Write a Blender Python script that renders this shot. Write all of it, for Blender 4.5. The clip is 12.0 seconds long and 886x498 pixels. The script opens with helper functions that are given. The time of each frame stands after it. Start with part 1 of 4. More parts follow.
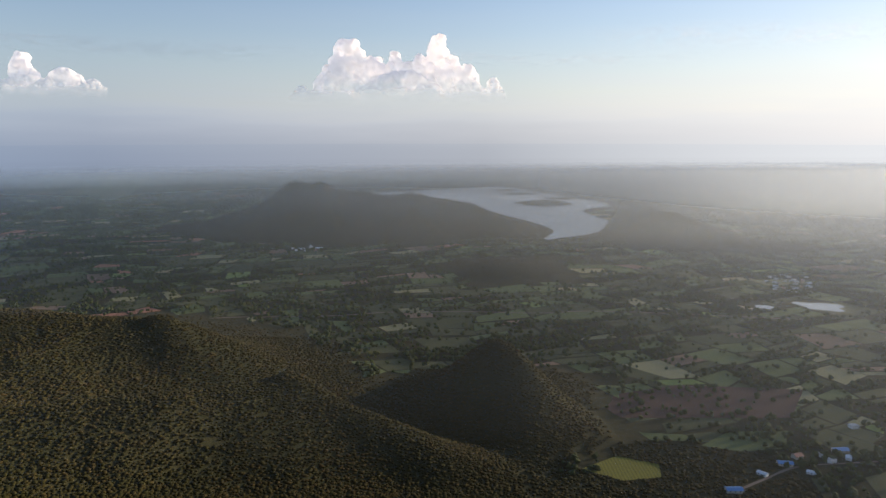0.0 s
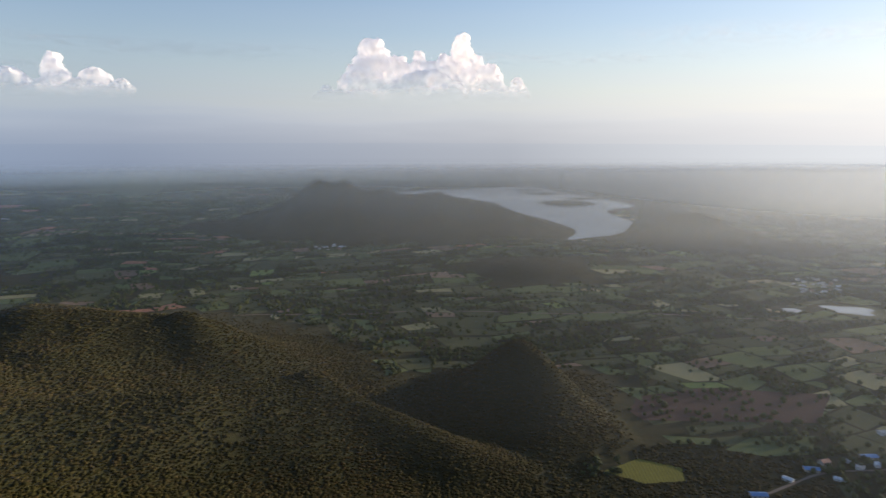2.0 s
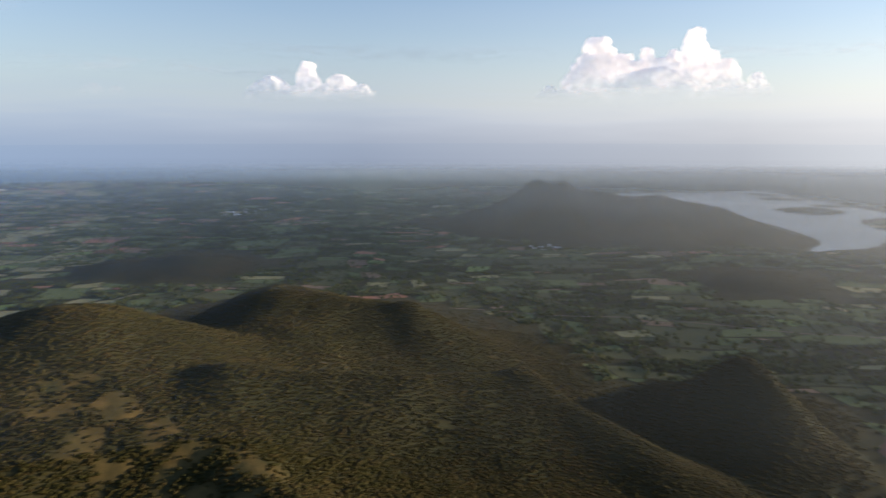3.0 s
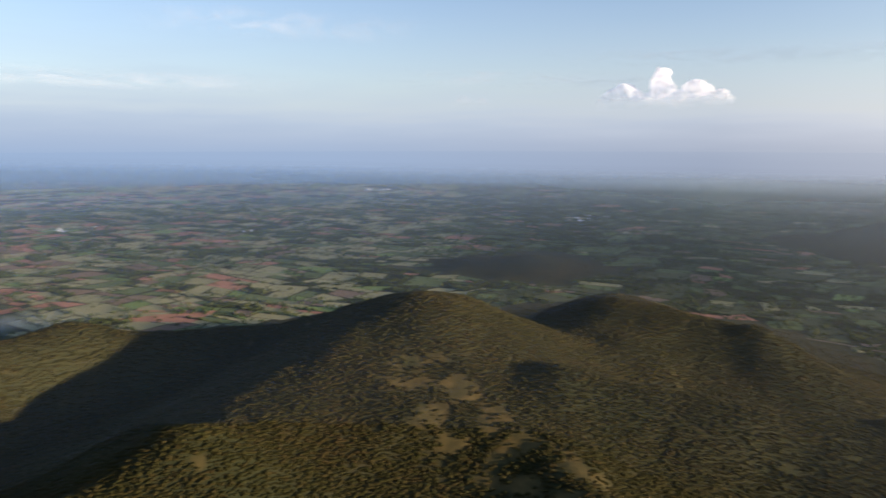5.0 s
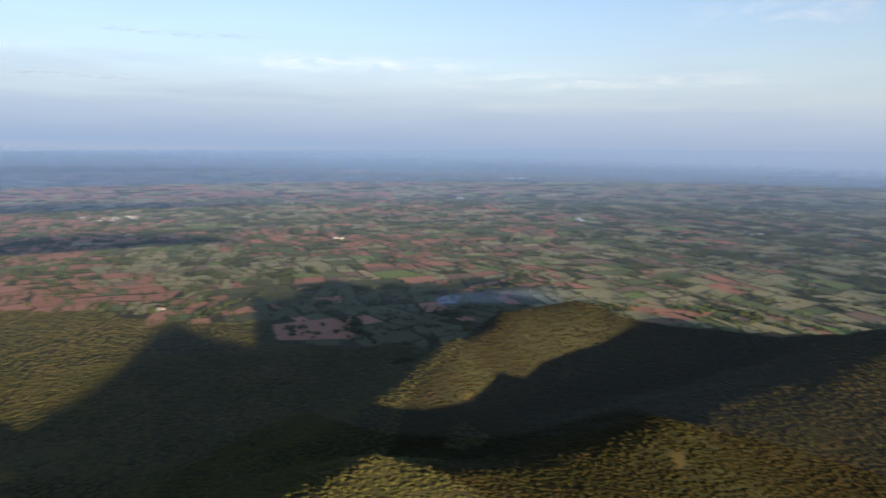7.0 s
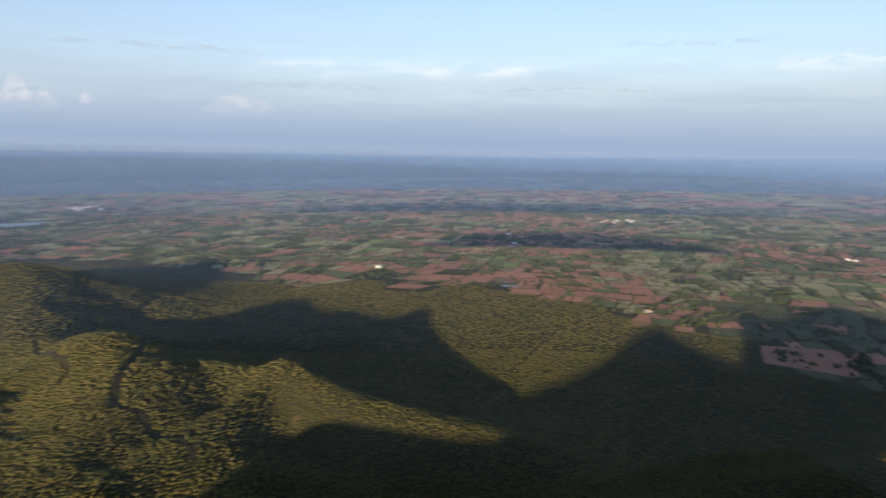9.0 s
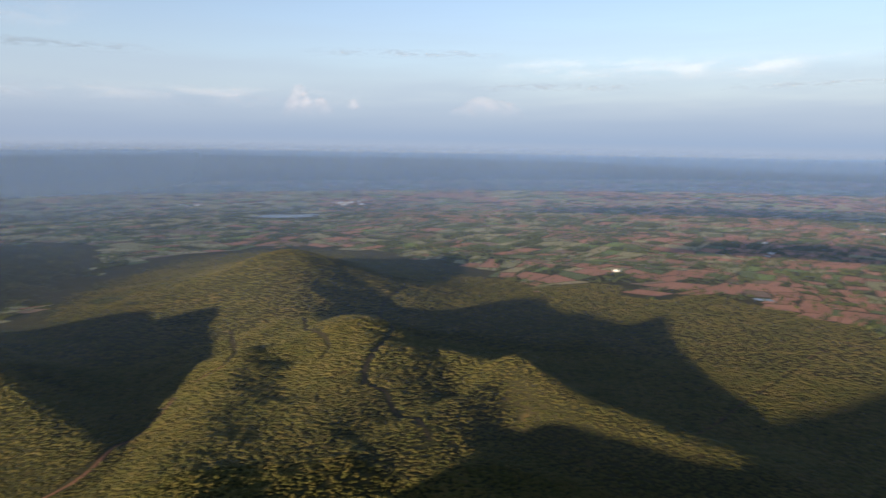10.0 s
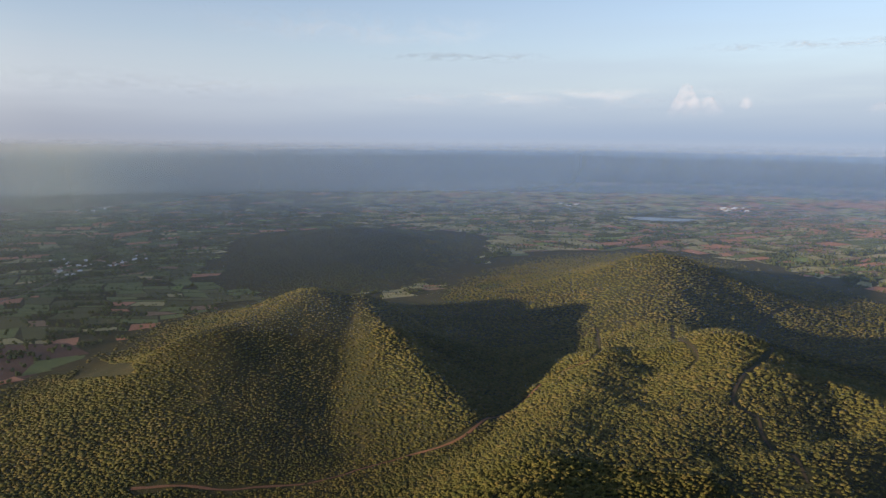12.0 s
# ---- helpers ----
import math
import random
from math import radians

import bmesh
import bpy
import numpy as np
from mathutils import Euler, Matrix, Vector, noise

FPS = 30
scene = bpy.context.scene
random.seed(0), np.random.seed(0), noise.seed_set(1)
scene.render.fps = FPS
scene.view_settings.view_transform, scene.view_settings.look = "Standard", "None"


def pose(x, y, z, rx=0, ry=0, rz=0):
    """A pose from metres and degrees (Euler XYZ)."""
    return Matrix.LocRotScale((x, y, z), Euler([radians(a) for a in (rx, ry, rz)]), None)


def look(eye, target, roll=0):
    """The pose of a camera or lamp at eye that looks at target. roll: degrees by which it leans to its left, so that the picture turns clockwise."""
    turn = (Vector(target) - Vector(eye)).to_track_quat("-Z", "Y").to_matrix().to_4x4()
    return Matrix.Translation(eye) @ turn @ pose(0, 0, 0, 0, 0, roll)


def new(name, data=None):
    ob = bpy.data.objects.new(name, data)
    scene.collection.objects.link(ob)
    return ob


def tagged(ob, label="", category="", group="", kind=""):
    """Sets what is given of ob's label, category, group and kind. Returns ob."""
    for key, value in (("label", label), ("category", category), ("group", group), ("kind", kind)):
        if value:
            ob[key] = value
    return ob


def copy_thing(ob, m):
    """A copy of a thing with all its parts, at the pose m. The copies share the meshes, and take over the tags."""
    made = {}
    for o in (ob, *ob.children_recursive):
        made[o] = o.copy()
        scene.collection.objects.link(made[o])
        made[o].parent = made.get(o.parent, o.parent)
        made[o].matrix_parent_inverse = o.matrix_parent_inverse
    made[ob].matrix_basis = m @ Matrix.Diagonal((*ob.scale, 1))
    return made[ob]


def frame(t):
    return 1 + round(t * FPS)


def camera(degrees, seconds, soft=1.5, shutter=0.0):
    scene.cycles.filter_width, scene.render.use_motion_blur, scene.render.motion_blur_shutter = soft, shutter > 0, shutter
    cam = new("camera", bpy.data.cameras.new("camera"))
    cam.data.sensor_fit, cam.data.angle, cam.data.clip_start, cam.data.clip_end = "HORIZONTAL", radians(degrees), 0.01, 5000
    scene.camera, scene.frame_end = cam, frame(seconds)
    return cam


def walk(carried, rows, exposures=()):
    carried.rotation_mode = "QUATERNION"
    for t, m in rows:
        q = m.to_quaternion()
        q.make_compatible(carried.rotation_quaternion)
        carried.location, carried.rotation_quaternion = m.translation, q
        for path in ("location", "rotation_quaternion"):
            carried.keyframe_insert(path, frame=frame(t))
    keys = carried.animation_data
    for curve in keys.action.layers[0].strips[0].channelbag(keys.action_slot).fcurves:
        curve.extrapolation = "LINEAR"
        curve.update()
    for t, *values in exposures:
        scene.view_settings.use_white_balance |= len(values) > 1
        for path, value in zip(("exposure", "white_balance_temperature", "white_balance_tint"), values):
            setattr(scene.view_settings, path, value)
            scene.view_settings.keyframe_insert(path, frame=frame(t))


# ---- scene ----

# ---------------------------------------------------------------- camera
# a drone hovers over a wooded ridge and turns half round where it hangs
EYE = 330.0
cam = camera(65.2, 12.0, soft=1.5, shutter=0.5)
TURNS = [  # seconds, yaw, pitch, roll
    (0.0, -0.02, -9.36, -0.04), (0.5, 0.10, -9.03, 0.10), (1.0, 0.18, -9.29, 0.15), (1.5, 0.30, -9.16, 0.06),
    (2.0, 1.88, -9.40, 0.11), (2.5, 9.50, -9.61, -0.15), (3.0, 19.75, -9.39, -0.02), (3.2, 23.77, -9.37, -0.03),
    (4.8, 43.41, -8.74, 0.05), (5.0, 47.67, -8.75, 0.0), (5.5, 57.48, -8.91, 0.20), (6.0, 68.10, -8.96, 0.19),
    (6.5, 77.09, -8.97, 0.09), (7.0, 88.02, -8.88, 0.04), (7.2, 92.21, -8.80, 0.09), (8.8, 123.70, -8.30, -0.09),
    (9.0, 127.53, -8.23, -0.01), (9.5, 136.97, -8.18, -0.12), (10.0, 147.17, -8.15, -0.05), (10.5, 156.76, -8.06, -0.03),
    (11.0, 167.64, -7.90, 0.16), (11.5, 177.57, -7.91, 0.45), (12.0, 177.61, -8.08, 0.29),
]
walk(cam, [(t, pose(0, 0, EYE, 90 + pitch, -roll, yaw)) for t, yaw, pitch, roll in TURNS],
     exposures=[(0.0, 0.86, 6100.0, 12.5), (1.8, 0.86, 6100.0, 12.5), (3.0, 1.06, 6100.0, 12.5), (5.5, 1.17, 6200.0, 14.5), (9.0, 1.09, 6300.0, 14.0), (12.0, 1.17, 6650.0, 14.5)])

# ---------------------------------------------------------------- world and sun
SUN_YAW, SUN_UP = -63.5, 8.42          # degrees to the left of +y, degrees over the horizon
world = bpy.data.worlds.new("sky")
scene.world = world
world.use_nodes = True
wn, wl = world.node_tree.nodes, world.node_tree.links
wn.clear()
sky = wn.new("ShaderNodeTexSky")
sky.sky_type, sky.sun_disc = "NISHITA", False
sky.sun_elevation, sky.sun_rotation = radians(SUN_UP), radians(-SUN_YAW)
sky.air_density, sky.dust_density, sky.ozone_density = 1.0, 0.35, 2.0
bg = wn.new("ShaderNodeBackground")
bg.inputs["Strength"].default_value = 0.1
wo = wn.new("ShaderNodeOutputWorld")
grade = wn.new("ShaderNodeMix")  # evening air: a little warmer than the model's
grade.data_type, grade.blend_type = "RGBA", "MULTIPLY"
grade.inputs[0].default_value, grade.inputs[7].default_value = 1.0, (1.10, 1.0, 1.06, 1)
wl.new(sky.outputs[0], grade.inputs[6])
wl.new(grade.outputs[2], bg.inputs["Color"])
wl.new(bg.outputs[0], wo.inputs["Surface"])

sun = new("sun", bpy.data.lights.new("sun", "SUN"))
sun.data.energy, sun.data.angle, sun.data.color = 5.0, radians(1.0), (1.0, 0.82, 0.57)
a, e = radians(SUN_YAW), radians(SUN_UP)
SUN_DIR = Vector((-math.sin(a) * math.cos(e), math.cos(a) * math.cos(e), math.sin(e)))
sun.matrix_world = look((0, 0, 900), Vector((0, 0, 900)) - SUN_DIR)


# ---------------------------------------------------------------- material helpers
class Mat:
    """A node material under construction."""

    def __init__(self, name):
        self.m = bpy.data.materials.new(name)
        self.m.use_nodes = True
        self.n, self.l = self.m.node_tree.nodes, self.m.node_tree.links
        self.n.clear()
        self.out = self.n.new("ShaderNodeOutputMaterial")

    def link(self, a, b):
        self.l.new(a, b)

    def val(self, sock, v):
        if isinstance(v, (int, float, tuple, list)):
            sock.default_value = (*v, 1) if isinstance(v, (tuple, list)) and len(v) == 3 and sock.type == "RGBA" else v
        else:
            self.l.new(v, sock)

    def coords(self, kind="Object"):
        return self.n.new("ShaderNodeTexCoord").outputs[kind]

    def attribute(self, name):
        node = self.n.new("ShaderNodeAttribute")
        node.attribute_name = name
        return node.outputs["Vector"]

    def noise(self, vec, scale, detail=4.0, rough=0.55, distort=0.0):
        node = self.n.new("ShaderNodeTexNoise")
        self.val(node.inputs["Vector"], vec)
        node.inputs["Scale"].default_value, node.inputs["Detail"].default_value = scale, detail
        node.inputs["Roughness"].default_value, node.inputs["Distortion"].default_value = rough, distort
        return node.outputs["Fac"]

    def ramp(self, fac, stops):
        node = self.n.new("ShaderNodeValToRGB")
        r = node.color_ramp
        while len(r.elements) < len(stops):
            r.elements.new(0.5)
        for el, (p, c) in zip(r.elements, stops):
            el.position, el.color = p, (*c, 1) if isinstance(c, tuple) else (c, c, c, 1)
        self.val(node.inputs["Fac"], fac)
        return node.outputs["Color"]

    def mix(self, fac, a, b, how="MIX"):
        node = self.n.new("ShaderNodeMix")
        node.data_type, node.blend_type = "RGBA", how
        self.val(node.inputs[0], fac)
        self.val(node.inputs[6], a)
        self.val(node.inputs[7], b)
        return node.outputs[2]

    def math(self, op, a, b=0.0, clamp=False):
        node = self.n.new("ShaderNodeMath")
        node.operation, node.use_clamp = op, clamp
        self.val(node.inputs[0], a)
        self.val(node.inputs[1], b)
        return node.outputs[0]

    def range(self, v, a, b, c=0.0, d=1.0, smooth=False):
        node = self.n.new("ShaderNodeMapRange")
        node.interpolation_type = "SMOOTHSTEP" if smooth else "LINEAR"
        for sock, x in zip(node.inputs, (v, a, b, c, d)):
            self.val(sock, x)
        return node.outputs[0]

    def bump(self, height, strength, distance):
        node = self.n.new("ShaderNodeBump")
        node.inputs["Strength"].default_value, node.inputs["Distance"].default_value = strength, distance
        self.link(height, node.inputs["Height"])
        return node.outputs["Normal"]

    def surface(self, color, rough=0.9, metal=0.0, normal=None, spec=0.3):
        b = self.n.new("ShaderNodeBsdfPrincipled")
        self.val(b.inputs["Base Color"], color)
        self.val(b.inputs["Roughness"], rough)
        self.val(b.inputs["Metallic"], metal)
        self.val(b.inputs["Specular IOR Level"], spec)
        if normal:
            self.link(normal, b.inputs["Normal"])
        self.link(b.outputs[0], self.out.inputs["Surface"])
        return self.m


# ---------------------------------------------------------------- the plan of the land
def plan(yaw, r):
    return -r * np.sin(np.radians(yaw)), r * np.cos(np.radians(yaw))


# ridges: yaw and distance from the point under the drone, height of the crest at both ends, half width
# the broad dome with grassy patches, and the ridge from it to the ground under the drone
DOME = [
    (49.1, 686, 156, 40.7, 530, 100, 330), (49.1, 686, 156, 66.8, 530, 100, 330), (66.8, 530, 100, 98.2, 373, 119, 175),
    (98.2, 373, 119, 94.7, 397, 132, 70), (94.7, 397, 132, 124.1, 268, 104, 243), (49.1, 686, 156, 57.9, 875, 103, 154),
    (49.2, 777, 145, 70.1, 505, 111, 330), (49.2, 777, 145, 52.0, 493, 73, 317), (66.8, 530, 100, 68.3, 495, 133, 154),
    (40.7, 530, 100, 11.4, 300, 98, 120), (11.4, 300, 98, 167.2, 294, 130, 193),
]
# two spurs that run out to the lake's side
SPURS = [
    (37.6, 601, 135, 13.2, 673, 95, 121), (13.2, 673, 95, -6.7, 634, 8, 70), (33.5, 961, 118, 22.8, 928, 102, 165),
    (22.8, 928, 102, 23.0, 961, 5, 70), (33.9, 631, 77, 33.5, 961, 118, 277), (-5.1, 828, 87, -7.3, 866, 21, 108),
]
# the spur with the sunlit flank
SUNLIT_SPUR = [
    (57.9, 875, 103, 77.3, 844, 128, 153), (77.3, 844, 128, 82.0, 819, 121, 131), (82.0, 819, 121, 86.7, 675, 127, 136),
    (86.7, 675, 127, 92.8, 656, 73, 93), (92.8, 656, 73, 105.3, 623, 26, 149),
]
# the wooded ridge and its tongue
WOODED_RIDGE = [
    (169.2, 434, 90, 141.1, 737, 96, 70), (141.1, 737, 96, 121.7, 698, 35, 117), (141.1, 737, 96, 159.2, 1113, 65, 138),
    (169.2, 434, 90, 152.0, 777, 105, 239), (140.6, 415, 60, 154.9, 964, 103, 180), (171.5, 455, 94, 163.4, 953, 65, 139),
    (169.2, 434, 90, 160.5, 968, 58, 140), (159.2, 1113, 65, 160.0, 1529, 110, 232), (160.0, 1529, 110, 161.5, 1997, 29, 330),
    (161.5, 1997, 29, 163.2, 1928, 5, 172),
]
# the hill across the track
ACROSS = [
    (188.7, 1044, 118, 184.5, 1052, 104, 166), (184.5, 1052, 104, 175.5, 713, 53, 118), (188.7, 1044, 118, 196.6, 958, 88, 191),
    (188.2, 1202, 96, 197.0, 798, 31, 218), (196.6, 958, 88, 205.2, 873, 30, 126),
]
# low far swells
SWELLS = [
    (187.0, 1850, 22, 185.0, 2500, 60, 330), (40.3, 1815, 40, 44.0, 1830, 26, 170), (-5.0, 1690, 24, -2.0, 1740, 10, 190),
]
# hills round the lake
LAKE_HILLS = [
    (12.1, 2445, 170, 10.0, 2460, 158, 150), (10.0, 2460, 158, 6.7, 2475, 128, 170), (6.7, 2475, 128, 2.2, 2470, 122, 150), (2.2, 2470, 122, -2.0, 2445, 92, 160),
    (-2.0, 2445, 92, -9.0, 2330, 6, 140), (12.1, 2445, 160, 16.5, 2560, 62, 170), (16.5, 2560, 62, 20.0, 2600, 20, 150), (10.0, 2460, 140, 9.0, 2200, 40, 120),
    (3.0, 2460, 110, 1.5, 2180, 30, 120), (-15.2, 2540, 112, -18.4, 2300, 88, 140), (-18.4, 2300, 88, -24.0, 2240, 30, 150), (-15.2, 2540, 96, -12.3, 2600, 10, 110),
]
RIDGES = DOME + SPURS + SUNLIT_SPUR + WOODED_RIDGE + ACROSS + SWELLS + LAKE_HILLS


def wave(x, y, size, seed):
    """Smooth noise from -1 to 1 over arrays, of sines turned against each other."""
    g = np.random.RandomState(seed)
    v = 0
    for k in range(7):
        t, p, s = g.rand() * 6.283, g.rand() * 6.283, (0.7 + 0.9 * g.rand()) * 6.283 / size
        v = v + np.sin((x * np.cos(t) + y * np.sin(t)) * s + p + 0.9 * np.sin((y * np.cos(t) - x * np.sin(t)) * s * 0.6 + 2 * p))
    return v / 3.6


def inside(points, poly):
    """Which points of two arrays lie inside a closed line of plan points."""
    x, y = points
    hit = np.zeros(len(x), bool)
    px, py = np.asarray(poly).T
    for ax, ay, bx, by in zip(px, py, np.roll(px, -1), np.roll(py, -1)):
        hit ^= ((ay > y) != (by > y)) & (x < (bx - ax) * (y - ay) / (by - ay + 1e-12) + ax)
    return hit


def rounded(corners, n=8):
    """A closed smooth line through plan corners."""
    c = np.asarray(corners, float)
    a, b, d = np.roll(c, 1, 0), np.roll(c, -1, 0), np.roll(c, -2, 0)
    t = np.linspace(0, 1, n, endpoint=False)[None, :, None]
    c4, a4, b4, d4 = c[:, None], a[:, None], b[:, None], d[:, None]
    return (0.5 * (2 * c4 + (b4 - a4) * t + (2 * a4 - 5 * c4 + 4 * b4 - d4) * t**2 + (3 * c4 - a4 - 3 * b4 + d4) * t**3)).reshape(-1, 2)


LAKE_SHORE = rounded([plan(a, r) for a, r in [
    (6.0, 3950), (1.8, 4120), (-2.2, 4290), (-5.0, 4480), (-7.2, 4100), (-10.0, 3760), (-13.6, 3380), (-12.0, 3170), (-11.6, 3020),
    (-14.4, 2600), (-12.8, 2390), (-10.1, 2265), (-8.4, 2205), (-9.1, 2430), (-6.9, 2690), (-4.4, 2950), (-0.8, 3530), (2.0, 3700)]])


def height(x, y):
    """The height of the land at plan points, before the far land is drawn in."""
    x, y = np.asarray(x, float), np.asarray(y, float)
    wx, wy = x + 5 * wave(x, y, 170, 5), y + 5 * wave(x, y, 170, 6)
    total = np.zeros_like(x)
    for ya, ra, za, yb, rb, zb, w in RIDGES:
        ax, ay = plan(ya, ra)
        bx, by = plan(yb, rb)
        dx, dy = bx - ax, by - ay
        s = np.clip(((wx - ax) * dx + (wy - ay) * dy) / (dx * dx + dy * dy), 0, 1)
        d2 = (wx - ax - s * dx) ** 2 + (wy - ay - s * dy) ** 2
        total += ((za + s * (zb - za)) * (0.45 * np.exp(-d2 / w**2) + 0.55 / (1 + d2 / (0.8 * w) ** 2) ** 2)) ** 8
    h = total**0.125
    r, yaw = np.hypot(x, y), np.degrees(np.arctan2(-x, y)) % 360
    # a far upland closes the view away from the lake
    h = h + 350 * np.clip((r - 7500) / 9000, 0, 1) * np.clip(1.25 - np.abs(yaw - 176) / 45, 0, 1) * (1 + 0.05 * wave(x, y, 5000, 13))
    rough = np.clip(h / 60, 0, 1) * (r < 6000)
    h = h + rough * (1.7 * wave(x, y, 95, 11) + 0.5 * wave(x, y, 38, 12))
    h = np.where(h < 5, 0.0, h - 5 + 1.5 * np.exp(-(h - 5) / 8.0) - 1.5) * (h >= 5)
    return np.where(inside((x.ravel(), y.ravel()), LAKE_SHORE).reshape(x.shape), -0.5, h) if x.size and np.hypot(x, y).max() > 2100 else h


NEAR, SPAN = 2000.0, 2850.0


def settle(x, y, z):
    """Land past two kilometres is drawn in toward the drone along its own line of sight, so that the plain out to the horizon fits."""
    x, y, z = np.asarray(x, float), np.asarray(y, float), np.asarray(z, float)
    r = np.hypot(x, y) + 1e-9
    far = np.maximum(r - NEAR, 0)
    k = np.where(r > NEAR, NEAR + far / (1 + far / SPAN), r) / r
    return x * k, y * k, EYE + (z - EYE) * k


def place(x, y, lift=0.0):
    return np.stack(settle(x, y, height(x, y) + lift), -1)


def mesh_of(name, verts, faces, mats=(), smooth=False):
    """A mesh from arrays: all faces with the same number of corners."""
    verts, faces = np.asarray(verts, np.float32), np.asarray(faces, np.int32)
    me = bpy.data.meshes.new(name)
    me.vertices.add(len(verts))
    me.vertices.foreach_set("co", verts.ravel())
    n, k = faces.shape
    me.loops.add(n * k)
    me.loops.foreach_set("vertex_index", faces.ravel())
    me.polygons.add(n)
    me.polygons.foreach_set("loop_start", np.arange(0, n * k, k, dtype=np.int32))
    me.polygons.foreach_set("use_smooth", np.full(n, smooth))
    for m in mats:
        me.materials.append(m)
    me.update(calc_edges=True)
    return me


# ---------------------------------------------------------------- woods and ground
def scrubby(yaw, r):
    """Where low bushes stand in dry grass instead of trees: the sunlit hill beyond the valley track."""
    return np.clip(np.minimum(yaw - 182, 201 - yaw) / 3, 0, 1) * np.clip(np.minimum(r - 480, 1150 - r) / 120, 0, 1)


def woodland(x, y, h):
    """How thick the trees stand: 0 bare, 1 closed."""
    yaw, r = np.degrees(np.arctan2(-x, y)) % 360, np.hypot(x, y)
    yaw = np.where(yaw > 270, yaw - 360, yaw)
    reach = np.interp(yaw, [78, 90, 97, 101, 108, 120, 135, 150, 170, 176, 182, 200, 212], [700, 1020, 1110, 1190, 1330, 1560, 1690, 1800, 2050, 1500, 1250, 900, 820])
    hill = np.clip((h - 0.3) / 7, 0, 1)
    flat = np.where((yaw > 78) & (r < reach + 60 * wave(x, y, 260, 31)), 0.95, 0.0)
    foot = np.where((yaw <= 78) & (r < 760 + 120 * wave(x, y, 300, 32)), 0.55, 0.0)
    d = np.maximum(np.maximum(hill, flat), foot)
    # grassy openings on the dome and a few on the ridges
    ax, ay = plan(49.5, 580)
    bx, by = plan(38, 465)
    along = np.clip(((x - ax) * (bx - ax) + (y - ay) * (by - ay)) / ((bx - ax) ** 2 + (by - ay) ** 2), 0, 1)
    side = np.hypot(x - ax - along * (bx - ax), y - ay - along * (by - ay))
    open_dome = np.exp(-((side / 40) ** 2)) * np.clip(wave(x, y, 48, 33) * 1.6 + 0.5, 0, 1)
    gaps = np.clip((wave(x, y, 34, 34) - 1.05) * 4, 0, 1)
    d = d * (1 - scrubby(yaw, r) * np.clip(0.1 + 0.2 * wave(x, y, 60, 35), 0.0, 0.4))
    return d * (1 - 0.85 * np.clip(open_dome * 1.5, 0, 1)) * (1 - 0.8 * gaps)


def leaf_material(name, stops):
    m = Mat(name)
    g = m.n.new("ShaderNodeNewGeometry")
    o = m.n.new("ShaderNodeObjectInfo")
    p = m.coords("Object")
    r = m.math("FRACT", m.math("ADD", g.outputs["Random Per Island"], o.outputs["Random"]))
    r = m.math("ADD", m.math("MULTIPLY", r, 0.36), m.math("MULTIPLY", m.noise(p, 0.012, 5, 0.65), 0.75))
    col = m.ramp(r, stops)
    fine = m.noise(p, 1.1, 3, 0.7)
    col = m.mix(m.range(fine, 0.35, 0.65, 0.0, 0.2), col, (0.03, 0.038, 0.012))
    m.surface(col, 0.8, normal=m.bump(fine, 0.5, 0.4), spec=0.1)
    leaf = m.out.inputs["Surface"].links[0].from_socket
    thin, mix = m.n.new("ShaderNodeBsdfTranslucent"), m.n.new("ShaderNodeMixShader")
    m.link(m.mix(1.0, col, (1.25, 1.1, 0.6), "MULTIPLY"), thin.inputs["Color"])
    mix.inputs[0].default_value = 0.34
    m.link(leaf, mix.inputs[1])
    m.link(thin.outputs[0], mix.inputs[2])
    m.link(mix.outputs[0], m.out.inputs["Surface"])
    return m.m


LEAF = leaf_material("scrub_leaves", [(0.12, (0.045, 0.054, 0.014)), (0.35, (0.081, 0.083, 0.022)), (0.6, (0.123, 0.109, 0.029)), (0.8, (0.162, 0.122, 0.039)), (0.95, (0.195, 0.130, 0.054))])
# dry, browner scrub; also darkened in colour to tone down the lit dome
DRYDIMLEAF = leaf_material("dry_dimmed_leaves", [(0.12, (0.026, 0.025, 0.008)), (0.35, (0.038, 0.035, 0.008)), (0.6, (0.054, 0.043, 0.011)), (0.8, (0.071, 0.047, 0.015)), (0.95, (0.085, 0.051, 0.019))])
FARLEAF = leaf_material("plain_tree_leaves", [(0.2, (0.043, 0.055, 0.021)), (0.55, (0.069, 0.083, 0.028)), (0.85, (0.106, 0.106, 0.037))])

gold = (1 + 5**0.5) / 2
ICO_V = np.array([(a, b * gold, 0) for a in (-1, 1) for b in (-1, 1)] + [(0, a, b * gold) for a in (-1, 1) for b in (-1, 1)] + [(b * gold, 0, a) for a in (-1, 1) for b in (-1, 1)], float)
ICO_V /= np.linalg.norm(ICO_V[0])
ICO_F = np.array([(i, j, k) for i in range(12) for j in range(i + 1, 12) for k in range(j + 1, 12)
                  if max(np.linalg.norm(ICO_V[i] - ICO_V[j]), np.linalg.norm(ICO_V[j] - ICO_V[k]), np.linalg.norm(ICO_V[i] - ICO_V[k])) < 1.1])
flip = np.einsum("ij,ij->i", np.cross(ICO_V[ICO_F[:, 1]] - ICO_V[ICO_F[:, 0]], ICO_V[ICO_F[:, 2]] - ICO_V[ICO_F[:, 0]]), ICO_V[ICO_F[:, 0]]) < 0
ICO_F[flip] = ICO_F[flip][:, ::-1]
OCT_V = np.array([(1, 0, 0), (0, 1, 0), (-1, 0, 0), (0, -1, 0), (0, 0, 1.0), (0, 0, -0.6)])
